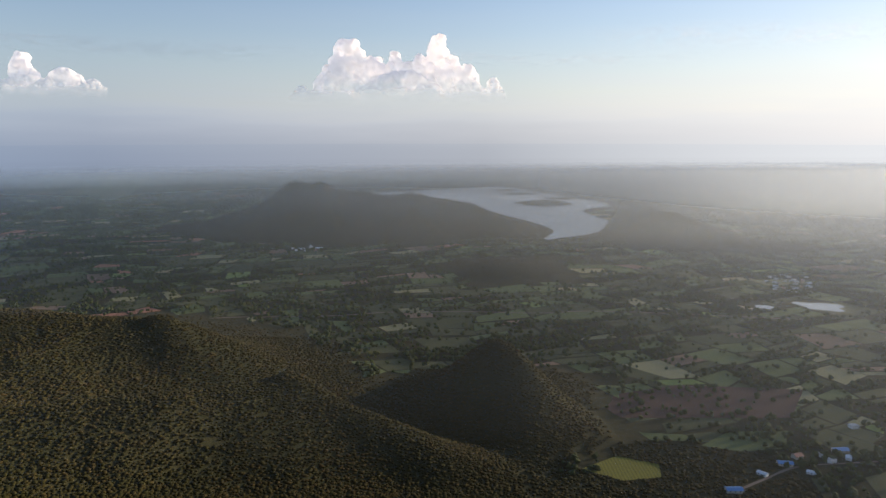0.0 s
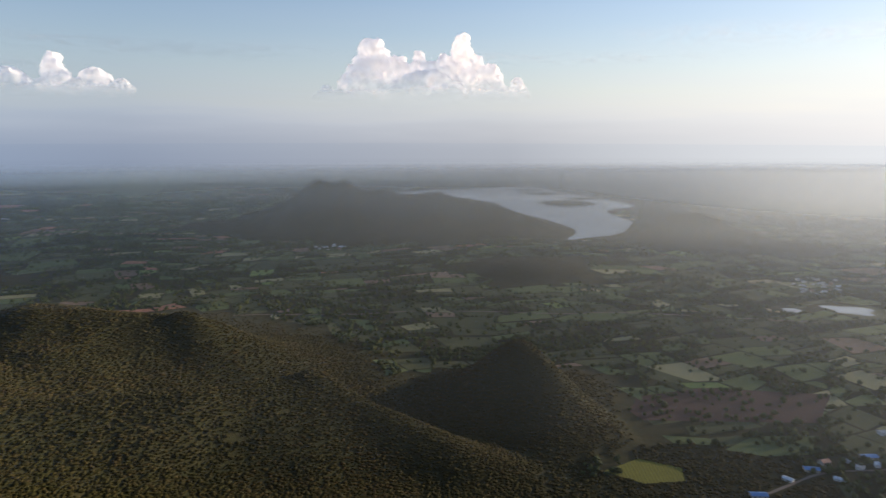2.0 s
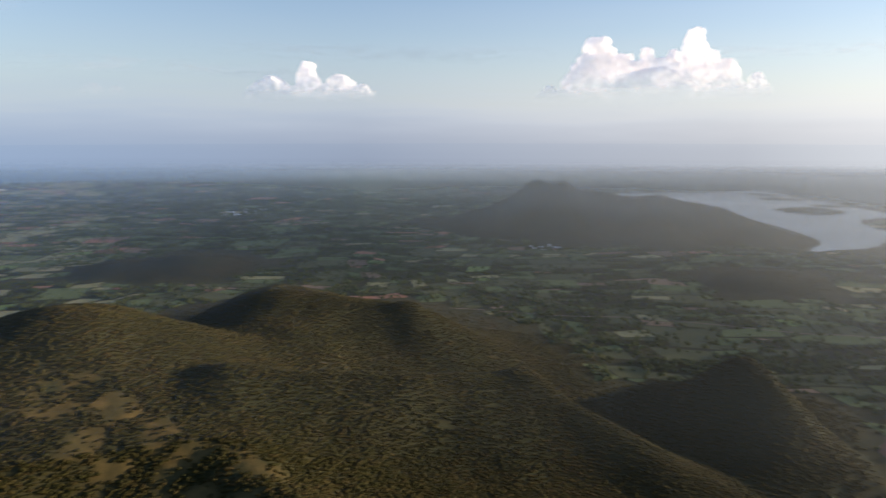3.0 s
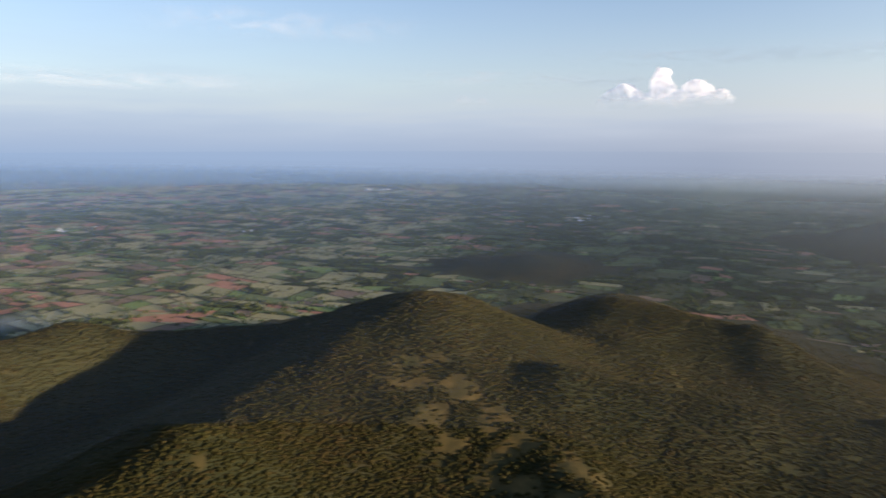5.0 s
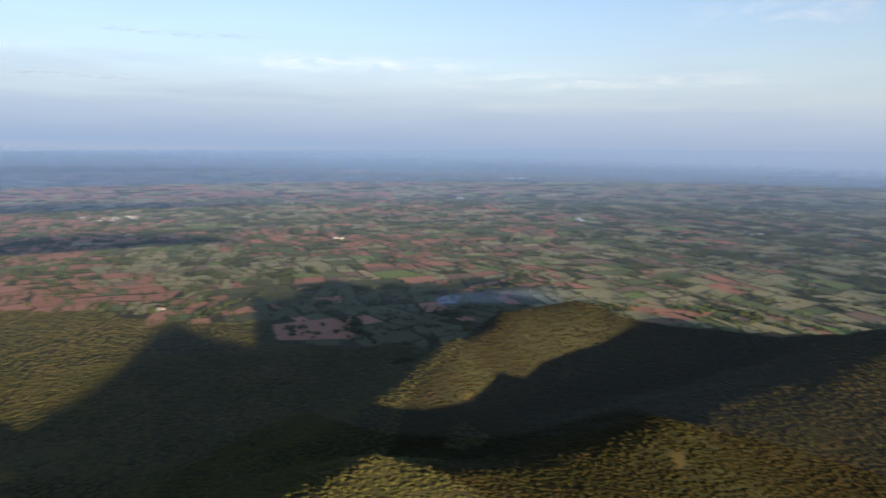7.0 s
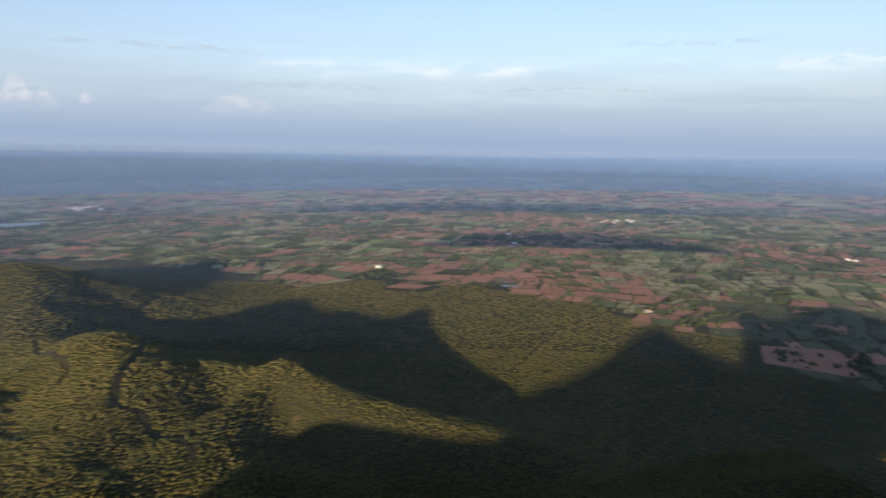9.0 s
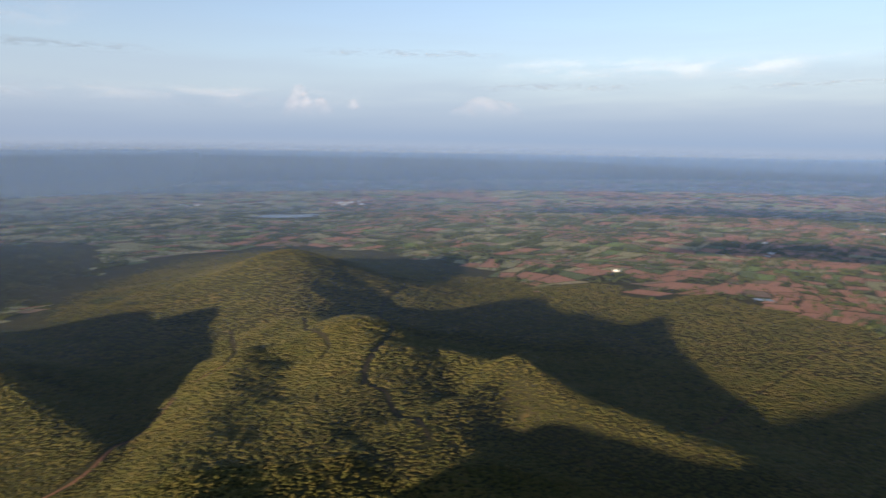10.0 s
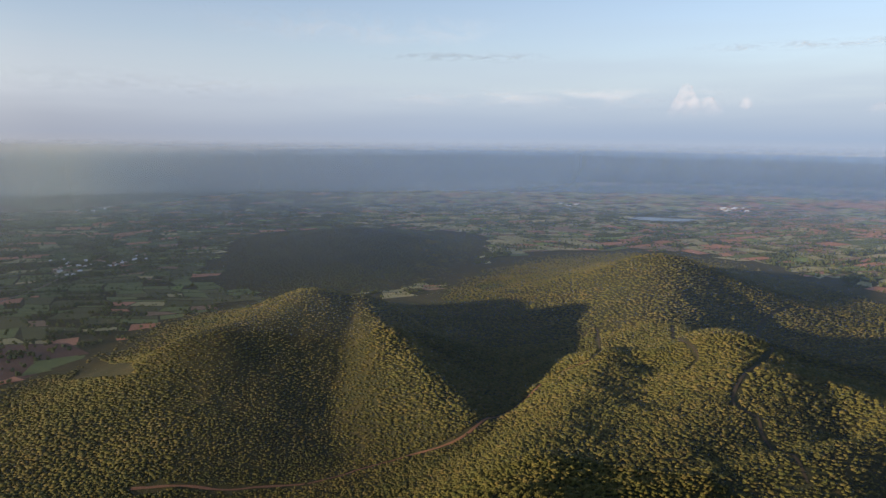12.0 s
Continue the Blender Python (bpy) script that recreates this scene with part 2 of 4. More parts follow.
OCT_F = np.array([(0, 1, 4), (1, 2, 4), (2, 3, 4), (3, 0, 4), (1, 0, 5), (2, 1, 5), (3, 2, 5), (0, 3, 5)])


def clumps(centres, sizes, seed, shape=(ICO_V, ICO_F), jag=0.28):
    """Uneven leaf clumps, one at each centre: vertices and faces in one pair of arrays."""
    g = np.random.RandomState(seed)
    v, f = shape
    n, k = len(centres), len(v)
    t = g.rand(n) * 6.283
    c, s = np.cos(t)[:, None], np.sin(t)[:, None]
    w = v[None] * (1 + jag * g.randn(n, k, 1)).clip(0.45, 1.6)
    w = np.stack([w[..., 0] * c - w[..., 1] * s, w[..., 0] * s + w[..., 1] * c, w[..., 2]], -1)
    verts = (centres[:, None] + w * sizes[:, None]).reshape(-1, 3)
    return verts, (f[None] + (np.arange(n) * k)[:, None, None]).reshape(-1, 3)


def grid_points(step, r0, r1, seed):
    """Scattered points of the land that lies before the lens, about one for each step squared."""
    g = np.random.RandomState(seed)
    n = int(2 * r1 / step)
    u = (np.arange(n) + 0.5) * step - r1
    x, y = np.meshgrid(u, u)
    x, y = (x + (g.rand(n, n) - 0.5) * step * 0.95).ravel(), (y + (g.rand(n, n) - 0.5) * step * 0.95).ravel()
    r, yaw = np.hypot(x, y), np.degrees(np.arctan2(-x, y)) % 360
    keep = (r >= r0) & (r < r1) & ((yaw < 214) | (yaw > 324))
    return x[keep], y[keep], g.rand(keep.sum())


HERO = (167.0, 181.0, 455.0)  # the stretch of wood whose trees stand as single things


# fields that stand out: corners as yaw and distance, soil, look
MARKED_FIELDS = [
    ([(-12.1, 662), (-14.9, 699), (-18.4, 693), (-18.7, 665), (-15.5, 647)], 6, "ripe yellow crop in rows"),
    ([(-21.6, 752), (-23.6, 802), (-27.8, 834), (-27.8, 782), (-24.6, 754)], 3, "green crop beside the farm"),
    ([(-12.6, 857), (-19.6, 937), (-28.6, 985), (-28.0, 876), (-15.2, 802)], 8, "ploughed dark red brown field"),
    ([(102.3, 1258), (95.8, 1294), (95.6, 1140), (101.9, 1154)], 0, "ploughed red field at the foot of the hills"),
    ([(73.5, 1396), (71.7, 1504), (68.0, 1508), (66.2, 1408), (68.1, 1330)], 0, "wide ploughed red field"),
    ([(63.6, 1740), (62.4, 1830), (59.3, 1824), (59.5, 1735)], 4, "bright green crop"),
    ([(108.1, 1586), (106.8, 1668), (102.2, 1650), (104.4, 1582)], 0, "ploughed orange red field"),
    ([(119.6, 1598), (119.2, 1662), (115.1, 1592), (115.4, 1534)], 0, "ploughed orange red field"),
    ([(211.5, 1366), (206.7, 1318), (205.3, 1232), (209.0, 1228), (208.7, 1134), (211.5, 1150)], 8, "ploughed dark red field"),
    ([(205.0, 1200), (202.4, 1010), (202.3, 920), (206.9, 1060)], 8, "ploughed dark red field"),
    ([(209.0, 1224), (205.6, 1226), (206.5, 1114), (208.7, 1130)], 3, "small green crop between red fields"),
    ([(203.4, 672), (202.9, 692), (200.6, 690), (200.3, 668)], 0, "small bare red plot at the foot of the hill"),
]


def forest(step, r0, r1, seed, lobes, size, where="wood"):
    x, y, dice = grid_points(step, r0, r1, seed)
    h = height(x, y)
    keep = dice < woodland(x, y, h)
    yaw, r = np.degrees(np.arctan2(-x, y)) % 360, np.hypot(x, y)
    steep = np.degrees(np.arctan2(EYE - h, r))
    keep &= (steep < 32) & ~((yaw > HERO[0]) & (yaw < HERO[1]) & (r < HERO[2]))
    for corners, *_ in MARKED_FIELDS:
        keep &= ~inside((x, y), [plan(a, d) for a, d in corners])
    for line, wide in TRACKS:
        keep &= off_line(x, y, line) > wide
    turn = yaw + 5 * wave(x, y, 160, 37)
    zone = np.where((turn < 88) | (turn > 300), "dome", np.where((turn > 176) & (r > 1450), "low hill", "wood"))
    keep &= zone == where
    x, y, h = x[keep], y[keep], h[keep]
    g = np.random.RandomState(seed + 1)
    n = len(x)
    s = 0.7 * size * (0.6 + 0.75 * g.rand(n) ** 1.7) * (1 - 0.3 * scrubby(yaw[keep], r[keep])) * np.where((yaw[keep] < 112) | (yaw[keep] > 320), 0.8, 1.0)
    made_v, made_f, base = [], [], 0
    for k in range(lobes):
        off = g.randn(n, 2) * (0.0 if k == 0 else 0.85) * s[:, None]
        sk = s * (1.0 if k == 0 else 0.66)
        z = h + 0.3 + s * (0.3 if k == 0 else 0.3 + 0.4 * g.rand(n))
        px, py, pz = settle(x + off[:, 0], y + off[:, 1], z)
        v, f = clumps(np.stack([px, py, pz], -1), np.stack([sk, sk, sk * 0.42], -1), seed + 7 * k, (OCT_V * 1.15, OCT_F) if k or r0 > 600 else (ICO_V, ICO_F), 0.2)
        made_v.append(v)
        made_f.append(f + base)
        base += len(v)
    me = mesh_of("scrub_forest", np.concatenate(made_v), np.concatenate(made_f), [WOODS[where][0]], True)
    return tagged(new("scrub_forest", me), WOODS[where][1], "forest", kind="stuff")


def off_line(x, y, line):
    """How far points lie from a line of plan points given as yaw and distance."""
    best = np.full(len(x), 1e9)
    pts = [plan(a, r) for a, r in line]
    for (ax, ay), (bx, by) in zip(pts, pts[1:]):
        dx, dy = bx - ax, by - ay
        s = np.clip(((x - ax) * dx + (y - ay) * dy) / (dx * dx + dy * dy + 1e-9), 0, 1)
        best = np.minimum(best, np.hypot(x - ax - s * dx, y - ay - s * dy))
    return best


# bends of the tracks as yaw and distance
RIDGE_PATH = [(148.3, 572), (149.6, 594), (151.6, 638), (152.1, 662), (153.8, 678), (153.8, 724), (152.8, 790), (151.4, 938), (152.5, 1228), (152.2, 1332), (150.4, 1478)]
SIDE_PATH = [(164.7, 1146), (164.2, 962), (165.1, 904)]
HOLLOW_PATH = [(158.8, 1104), (158.5, 994), (157.2, 920), (156.7, 874), (157.6, 832)]
VALLEY_TRACK = [(189.2, 646), (186.5, 654), (184.1, 664), (180.6, 670), (177.7, 668), (175.2, 684), (172.8, 734), (169.5, 824), (167.2, 896), (165.1, 902)]
FOOT_TRACK = [(203.1, 686), (199.4, 672), (195.9, 654), (192.7, 652), (189.2, 646)]
PLAIN_ROAD = [(19.2, 1285), (16.5, 1282), (9.2, 1257), (4.0, 1272), (-2.7, 1270), (-8.4, 1273), (-14.0, 1310), (-30.0, 1390)]
VILLAGE_ROAD = [(213.0, 1640), (210.7, 1756), (208.6, 1859), (206.8, 2016), (205.8, 2133), (203.0, 2500)]
FARM_ROAD = [(-24.0, 655), (-26.5, 700), (-28.2, 735), (-29.8, 755), (-31.8, 775), (-34.0, 800)]
FLAT_TRACK = [(128.0, 735), (124.0, 900), (118.0, 1250), (114.0, 1420), (108.0, 1500)]
TRACK_LIST = [  # line, half width kept clear of trees, width, soil
    (RIDGE_PATH, 4.6, 2.8, "dark", "dark winding footpath through the scrub forest"),
    (SIDE_PATH, 4.2, 2.6, "dark", "narrow footpath through the scrub forest"),
    (HOLLOW_PATH, 3.6, 2.0, "dark", "narrow footpath through the scrub forest"),
    (VALLEY_TRACK, 4.0, 2.8, "red", "red dirt track along the valley floor"),
    (FOOT_TRACK, 5.0, 3.6, "red", "red dirt track at the foot of the hill"),
    (PLAIN_ROAD, 4.0, 4.0, "grey", "pale straight road across the plain"),
    (VILLAGE_ROAD, 4.0, 5.0, "grey", "pale road leading into the village"),
    (FARM_ROAD, 5.0, 3.2, "grey", "pale dirt yard road between farm buildings"),
    (FLAT_TRACK, 2.0, 1.6, "red", "dirt track through the flat forest"),
]
TRACKS = [(line, clear) for line, clear, *_ in TRACK_LIST]

# low hill: the dark far leaf colour stands in for shade there
WOODS = {"wood": (LEAF, "dense olive green scrub forest covering the ridges"), "dome": (DRYDIMLEAF, "low dry brownish scrub, toned darker, covering the rounded hill"),
         "low hill": (FARLEAF, "green woods on a low hill, coloured dark for shade")}
forest(3.4, 250, 480, 101, 2, 3.0)
forest(3.5, 480, 720, 106, 2, 3.1)
forest(3.9, 720, 1120, 102, 1, 4.2)
forest(6.4, 1120, 2100, 103, 1, 4.6)
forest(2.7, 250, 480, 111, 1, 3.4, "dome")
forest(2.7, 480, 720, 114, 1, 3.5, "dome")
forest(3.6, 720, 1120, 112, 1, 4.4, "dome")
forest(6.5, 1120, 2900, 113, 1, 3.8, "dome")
forest(9.0, 2100, 2900, 104, 1, 4.5)
forest(7.5, 1450, 2900, 105, 1, 3.6, "low hill")


def ground_material():
    m = Mat("dry_scrub_ground")
    p = m.attribute("plan")
    big, fine = m.noise(p, 0.006, 5), m.noise(p, 0.09, 6, 0.65)
    col = m.ramp(big, [(0.3, (0.036, 0.036, 0.014)), (0.5, (0.046, 0.042, 0.017)), (0.7, (0.060, 0.047, 0.021))])
    col = m.mix(m.ramp(fine, [(0.35, 0.0), (0.65, 0.7)]), col, (0.030, 0.034, 0.013))
    straw = m.ramp(m.noise(p, 0.05, 5, 0.7), [(0.3, (0.06, 0.042, 0.014)), (0.5, (0.1, 0.068, 0.022)), (0.7, (0.14, 0.095, 0.031))])
    a = m.n.new("ShaderNodeAttribute")
    a.attribute_name = "bare"
    col = m.mix(m.math("MULTIPLY", a.outputs["Fac"], m.range(m.noise(p, 0.03, 4), 0.35, 0.6)), col, straw)
    return m.surface(col, 0.95, normal=m.bump(fine, 0.6, 2.0), spec=0.1)


def build_ground():
    yaws = np.r_[np.arange(-38, 216, 0.42), np.arange(216, 322, 4.0)]
    rings = np.r_[0.5, 40, 80, np.geomspace(110, 2100, 300), np.geomspace(2130, 26000, 150)]
    t, r = np.meshgrid(yaws, rings)
    x, y = plan(t, r)
    verts = place(x.ravel(), y.ravel())
    nr, ny = t.shape
    i, j = np.meshgrid(np.arange(nr - 1), np.arange(ny), indexing="ij")
    a, b = i * ny + j, i * ny + (j + 1) % ny
    me = mesh_of("ground", verts, np.stack([a, a + ny, b + ny, b], -1).reshape(-1, 4)[:, ::-1], [ground_material()], True)
    at = me.attributes.new("plan", "FLOAT_VECTOR", "POINT")
    at.data.foreach_set("vector", np.stack([x.ravel(), y.ravel(), 0 * x.ravel()], -1).astype(np.float32).ravel())
    h = height(x.ravel(), y.ravel())
    bare = np.where(h > 20, np.clip(1.5 * (1 - woodland(x.ravel(), y.ravel(), h)), 0, 1), 0.25)
    me.attributes.new("bare", "FLOAT", "POINT").data.foreach_set("value", bare.astype(np.float32))
    return tagged(new("ground", me), "dry hills and wide plain under scrub and fields", "ground", kind="structure")


build_ground()

# ---------------------------------------------------------------- fields of the plain
GROUND = bpy.data.objects["ground"]


def blob(yaw, r, a, b, turn, seed):
    """An uneven oval of plan points round a place."""
    g = np.random.RandomState(seed)
    t = np.linspace(0, 2 * np.pi, 28, endpoint=False)
    k = 1 + sum(g.uniform(-0.16, 0.16) * np.sin((n + 1) * t + g.rand() * 6.28) for n in range(1, 5))
    u, v = a * k * np.cos(t), b * k * np.sin(t)
    c, s = np.cos(radians(yaw + turn)), np.sin(radians(yaw + turn))
    x, y = plan(yaw, r)
    return np.stack([x + u * c - v * s, y + u * s + v * c], -1)


# yaw, distance, half length across the line of sight, half depth
PONDS = [blob(-29.3, 1500, 42, 34, 0, 1), blob(-25.6, 1445, 20, 16, 0, 2), blob(160.0, 3550, 165, 85, 0, 3), blob(169.4, 7800, 190, 190, 0, 4),
         blob(183.4, 6600, 120, 110, 0, 5), blob(181.6, 8300, 150, 130, 0, 6), blob(121.9, 1660, 20, 14, 0, 7), blob(196.0, 16500, 500, 500, 0, 8), blob(33.0, 7600, 190, 90, 0, 9)]
SHORES = [LAKE_SHORE, *PONDS]


def split_fields():
    """The plain cut into plots, again and again across the longer side: corners along the plots' own axes."""
    g = random.Random(41)
    todo, done = [(-8200.0, 8200.0, -8200.0, 8200.0)], []
    while todo:
        a, b, c, d = todo.pop()
        x, y = (a + b) / 2, (c + d) / 2
        r, reach = math.hypot(x, y), math.hypot(b - a, d - c) / 2
        if r - reach > 8000 or r + reach < 560:
            continue
        want = (38 + 0.009 * r) * g.uniform(0.7, 2.0)
        if max(b - a, d - c) <= want or (max(b - a, d - c) < 150 and min(b - a, d - c) < 0.42 * want):
            done.append((a, b, c, d))
            continue
        k = g.uniform(0.36, 0.64)
        if (b - a) * g.uniform(0.35, 0.95) > d - c:
            m = a + k * (b - a)
            todo += [(a, m, c, d), (m, b, c, d)]
        else:
            m = c + k * (d - c)
            todo += [(a, b, c, m), (a, b, m, d)]
    return np.array(done)


def plot_to_plan(u, v):
    """Plots lie a little askew and bend with the land."""
    c, s = math.cos(0.36), math.sin(0.36)
    x, y = u * c - v * s, u * s + v * c
    return x + 60 * wave(x, y, 900, 51) + 14 * wave(x, y, 240, 53) + 9 * wave(x, y, 95, 55), y + 60 * wave(x, y, 900, 52) + 14 * wave(x, y, 240, 54) + 9 * wave(x, y, 95, 56)


def soil_material(name, dark, light, furrow):
    m = Mat(name)
    g, o, p = m.n.new("ShaderNodeNewGeometry"), m.n.new("ShaderNodeObjectInfo"), m.coords("Object")
    rand = m.math("FRACT", m.math("ADD", g.outputs["Random Per Island"], o.outputs["Random"]))
    coarse, fine = m.noise(p, 0.03, 4), m.noise(p, 0.25, 4, 0.65)
    col = m.mix(m.math("ADD", m.math("MULTIPLY", rand, 0.45), m.math("MULTIPLY", coarse, 0.6)), dark, light)
    col = m.mix(m.range(fine, 0.4, 0.7, 0.0, 0.25), col, (0.05, 0.06, 0.022))
    w = m.n.new("ShaderNodeTexWave")
    w.inputs["Scale"].default_value, w.inputs["Distortion"].default_value = 0.09, 1.5
    m.link(p, w.inputs["Vector"])
    col = m.mix(m.math("MULTIPLY", w.outputs["Fac"], furrow), col, tuple(0.55 * c for c in dark))
    return m.surface(col, 0.95, normal=m.bump(fine, 0.5, 0.6), spec=0.1)


SOILS = [  # red soil, brown soil, dry straw, green crop, bright crop, olive pasture, ripe crop, fallow darkened for shade, ploughed soil
    soil_material("red_soil", (0.30, 0.132, 0.075), (0.50, 0.24, 0.145), 0.2), soil_material("brown_soil", (0.175, 0.111, 0.070), (0.316, 0.211, 0.129), 0.2),
    soil_material("straw", (0.281, 0.222, 0.105), (0.468, 0.374, 0.187), 0.25), soil_material("green_crop", (0.105, 0.125, 0.045), (0.185, 0.2, 0.075), 0.3),
    soil_material("bright_crop", (0.152, 0.199, 0.053), (0.246, 0.287, 0.082), 0.3), soil_material("pasture", (0.235, 0.21, 0.095), (0.39, 0.335, 0.165), 0.15),
    soil_material("ripe_crop", (0.17, 0.155, 0.03), (0.27, 0.24, 0.045), 0.5),
    soil_material("shade_fallow", (0.07, 0.075, 0.032), (0.135, 0.125, 0.055), 0.1),
    soil_material("ploughed_soil", (0.085, 0.047, 0.036), (0.15, 0.082, 0.06), 0.25)]


def build_fields():
    g = np.random.RandomState(42)
    plots = split_fields()
    a, b, c, d = plots.T
    gap = 1.6
    us, vs = np.stack([a + gap, b - gap, b - gap, a + gap], -1), np.stack([c + gap, c + gap, d - gap, d - gap], -1)
    x, y = plot_to_plan(us, vs)
    mx, my = x.mean(1), y.mean(1)
    r, yaw = np.hypot(mx, my), np.degrees(np.arctan2(-mx, my)) % 360
    yaw = np.where(yaw > 270, yaw - 360, yaw)
    h = height(x.ravel(), y.ravel()).reshape(x.shape).max(1)
    wet = np.zeros(len(mx), bool)
    for shore in SHORES:
        wet |= inside((x.ravel(), y.ravel()), shore).reshape(x.shape).any(1) | inside((mx, my), shore)
    keep = (yaw > -38) & (yaw < 216) & (h < np.where((yaw < 78) | (yaw > 178), 3.0, 0.25)) & (woodland(mx, my, height(mx, my)) < 0.42) & ~wet & (r < 8000)
    x, y, r, yaw, mx, my = x[keep], y[keep], r[keep], yaw[keep], mx[keep], my[keep]
    n = len(r)
    # what grows where: red soil lies in the quarter away from the sun, darkened kinds where shade falls
    red = np.interp(yaw, [-40, -15, 20, 60, 85, 120, 150, 165, 190, 215], [0.0, 0.0, 0.02, 0.10, 0.26, 0.44, 0.36, 0.14, 0.08, 0.14]) * np.clip(1 + 1.1 * wave(mx, my, 1300, 61), 0.15, 2.2)
    lush = np.clip(0.22 + 0.22 * wave(mx, my, 1100, 62), 0.03, 0.5)
    dice = g.rand(n)
    dry_part = np.interp(yaw, [-40, 40, 90, 180, 195], [0.3, 0.5, 1.0, 1.0, 0.4])
    lush = np.where(yaw < 40, 0.7 * lush, lush)
    kind = np.select([dice < red, dice < red + 0.13 * dry_part, dice < red + 0.21 * dry_part, dice < red + 0.21 * dry_part + 0.75 * lush, dice < red + 0.21 * dry_part + 0.75 * lush + 0.06], [0, 1, 2, 3, 4], 5)
    kind = np.where((kind == 5) & (yaw < 46) & (g.rand(n) < 0.75), 7, kind)  # darkened fallow in place of cloud shade on the lake side
    # the same darkened fallow for the shaded plain past the far hill
    kind = np.where((kind == 5) & (yaw > 185) & (g.rand(n) < 0.6), 7, kind)
    # bright kinds become green crop, dulling both sides as shade would
    kind = np.where(((yaw < 46) | (yaw > 185)) & ((kind == 2) | (kind == 4) | (kind == 5)) & (g.rand(n) < 0.75), 3, kind)
    # darkened fallow deepens the hills' cast shadow on these plots
    kind = np.where((yaw > 80) & (yaw < 107) & (r < 1650) & (kind != 0), 7, kind)
    grove = g.rand(n) < np.interp(yaw, [30, 80], [0.3, 0.17]) + 0.12 * wave(mx, my, 700, 63)
    lift = 0.25 + 0.5 * (np.hypot(x, y) / 2000) ** 2
    verts = np.stack(settle(x, y, lift + height(x.ravel(), y.ravel()).reshape(x.shape)), -1)
    order = np.argsort(r)
    single = set(order[~grove[order]][:300].tolist())
    for k in (0, 1, 2, 3, 4, 5, 7):
        rest = np.array([i for i in range(n) if kind[i] == k and not grove[i] and i not in single])
        me = mesh_of("fields", verts[rest].reshape(-1, 3), np.arange(4 * len(rest)).reshape(-1, 4), [SOILS[k]])
        ob = tagged(new("fields", me), kind="stuff")
        ob.parent = GROUND
    for i in single:
        me = mesh_of("field", verts[i], [(0, 1, 2, 3)], [SOILS[kind[i]]])
        new("field", me).parent = GROUND
    # trees: along plot edges, a few in the plots, and whole groves
    tx, ty, ts = [], [], []
    near = np.where(r < 4200)[0]
    for i in near:
        for e in (0, 1):
            if g.rand() < 0.5:
                p, q = np.array([x[i, e], y[i, e]]), np.array([x[i, e + 1], y[i, e + 1]])
                m = int(np.linalg.norm(q - p) / (5.0 + 0.0025 * r[i]) * g.uniform(0.2, 1.0))
                k = (g.rand(m) * g.uniform(0.5, 1) + (g.rand() * 0.3))[:, None]
                pts = p + (q - p) * k.clip(0, 1) + g.randn(m, 2) * 1.8
                tx.append(pts[:, 0]), ty.append(pts[:, 1]), ts.append(g.uniform(1.6, 3.6, m))
        wide = np.hypot(x[i, 2] - x[i, 0], y[i, 2] - y[i, 0])
        m = int(wide * wide / (70 + 0.04 * r[i]) * 0.45) if grove[i] else g.poisson(4.0 if yaw[i] < 50 else 2.2)
        k, l = g.rand(m), g.rand(m)
        px = (1 - k) * ((1 - l) * x[i, 0] + l * x[i, 3]) + k * ((1 - l) * x[i, 1] + l * x[i, 2])
        py = (1 - k) * ((1 - l) * y[i, 0] + l * y[i, 3]) + k * ((1 - l) * y[i, 1] + l * y[i, 2])
        tx.append(px), ty.append(py), ts.append(g.uniform(2.0, 4.2, m))
    tx, ty, ts = np.concatenate(tx), np.concatenate(ty), np.concatenate(ts)
    ts = ts * (1 + 0.25 * (np.hypot(tx, ty) > 2000))
    dry = np.ones(len(tx), bool)
    for shore in SHORES:
        dry &= ~inside((tx, ty), shore)
    tx, ty, ts = tx[dry], ty[dry], ts[dry]
    px, py, pz = settle(tx, ty, height(tx, ty) + ts * 0.8)
    rr = np.hypot(tx, ty)
    for part_name, sel, shape in (("plain_trees", rr < 1500, (ICO_V, ICO_F)), ("plain_trees", rr >= 1500, (OCT_V, OCT_F))):
        v, f = clumps(np.stack([px, py, pz], -1)[sel], np.stack([ts, ts, ts * 0.95], -1)[sel] * (1.15 if shape[0] is OCT_V else 1), 77, shape, 0.25)
        tagged(new(part_name, mesh_of(part_name, v, f, [FARLEAF])), "dark green trees along field edges and in groves", "trees", kind="stuff")
    return n, len(tx)


build_fields()


def build_plot(name, corners, material, label):
    """One marked-out field with a soft outline."""
    c = np.array([plan(a, r) for a, r in corners])
    line = rounded(np.concatenate([c[k] + (c[(k + 1) % len(c)] - c[k]) * t for k in range(len(c)) for t in (np.array([[0.06], [0.5], [0.94]]),)]), 3)
    bm = bmesh.new()
    bm.faces.new([bm.verts.new(v) for v in np.stack(settle(line[:, 0], line[:, 1], 0.5 + 0 * line[:, 0]), -1)])
    bmesh.ops.triangulate(bm, faces=bm.faces[:])
    if sum(f.normal.z * f.calc_area() for f in bm.faces) < 0:
        bmesh.ops.reverse_faces(bm, faces=bm.faces[:])
    me = bpy.data.meshes.new(name)
    bm.to_mesh(me)
    me.materials.append(material)
    ob = new(name, me)
    ob.parent = GROUND
    ob["label"] = label


for corners, soil, label in MARKED_FIELDS:
    build_plot("field", corners, SOILS[soil], label)



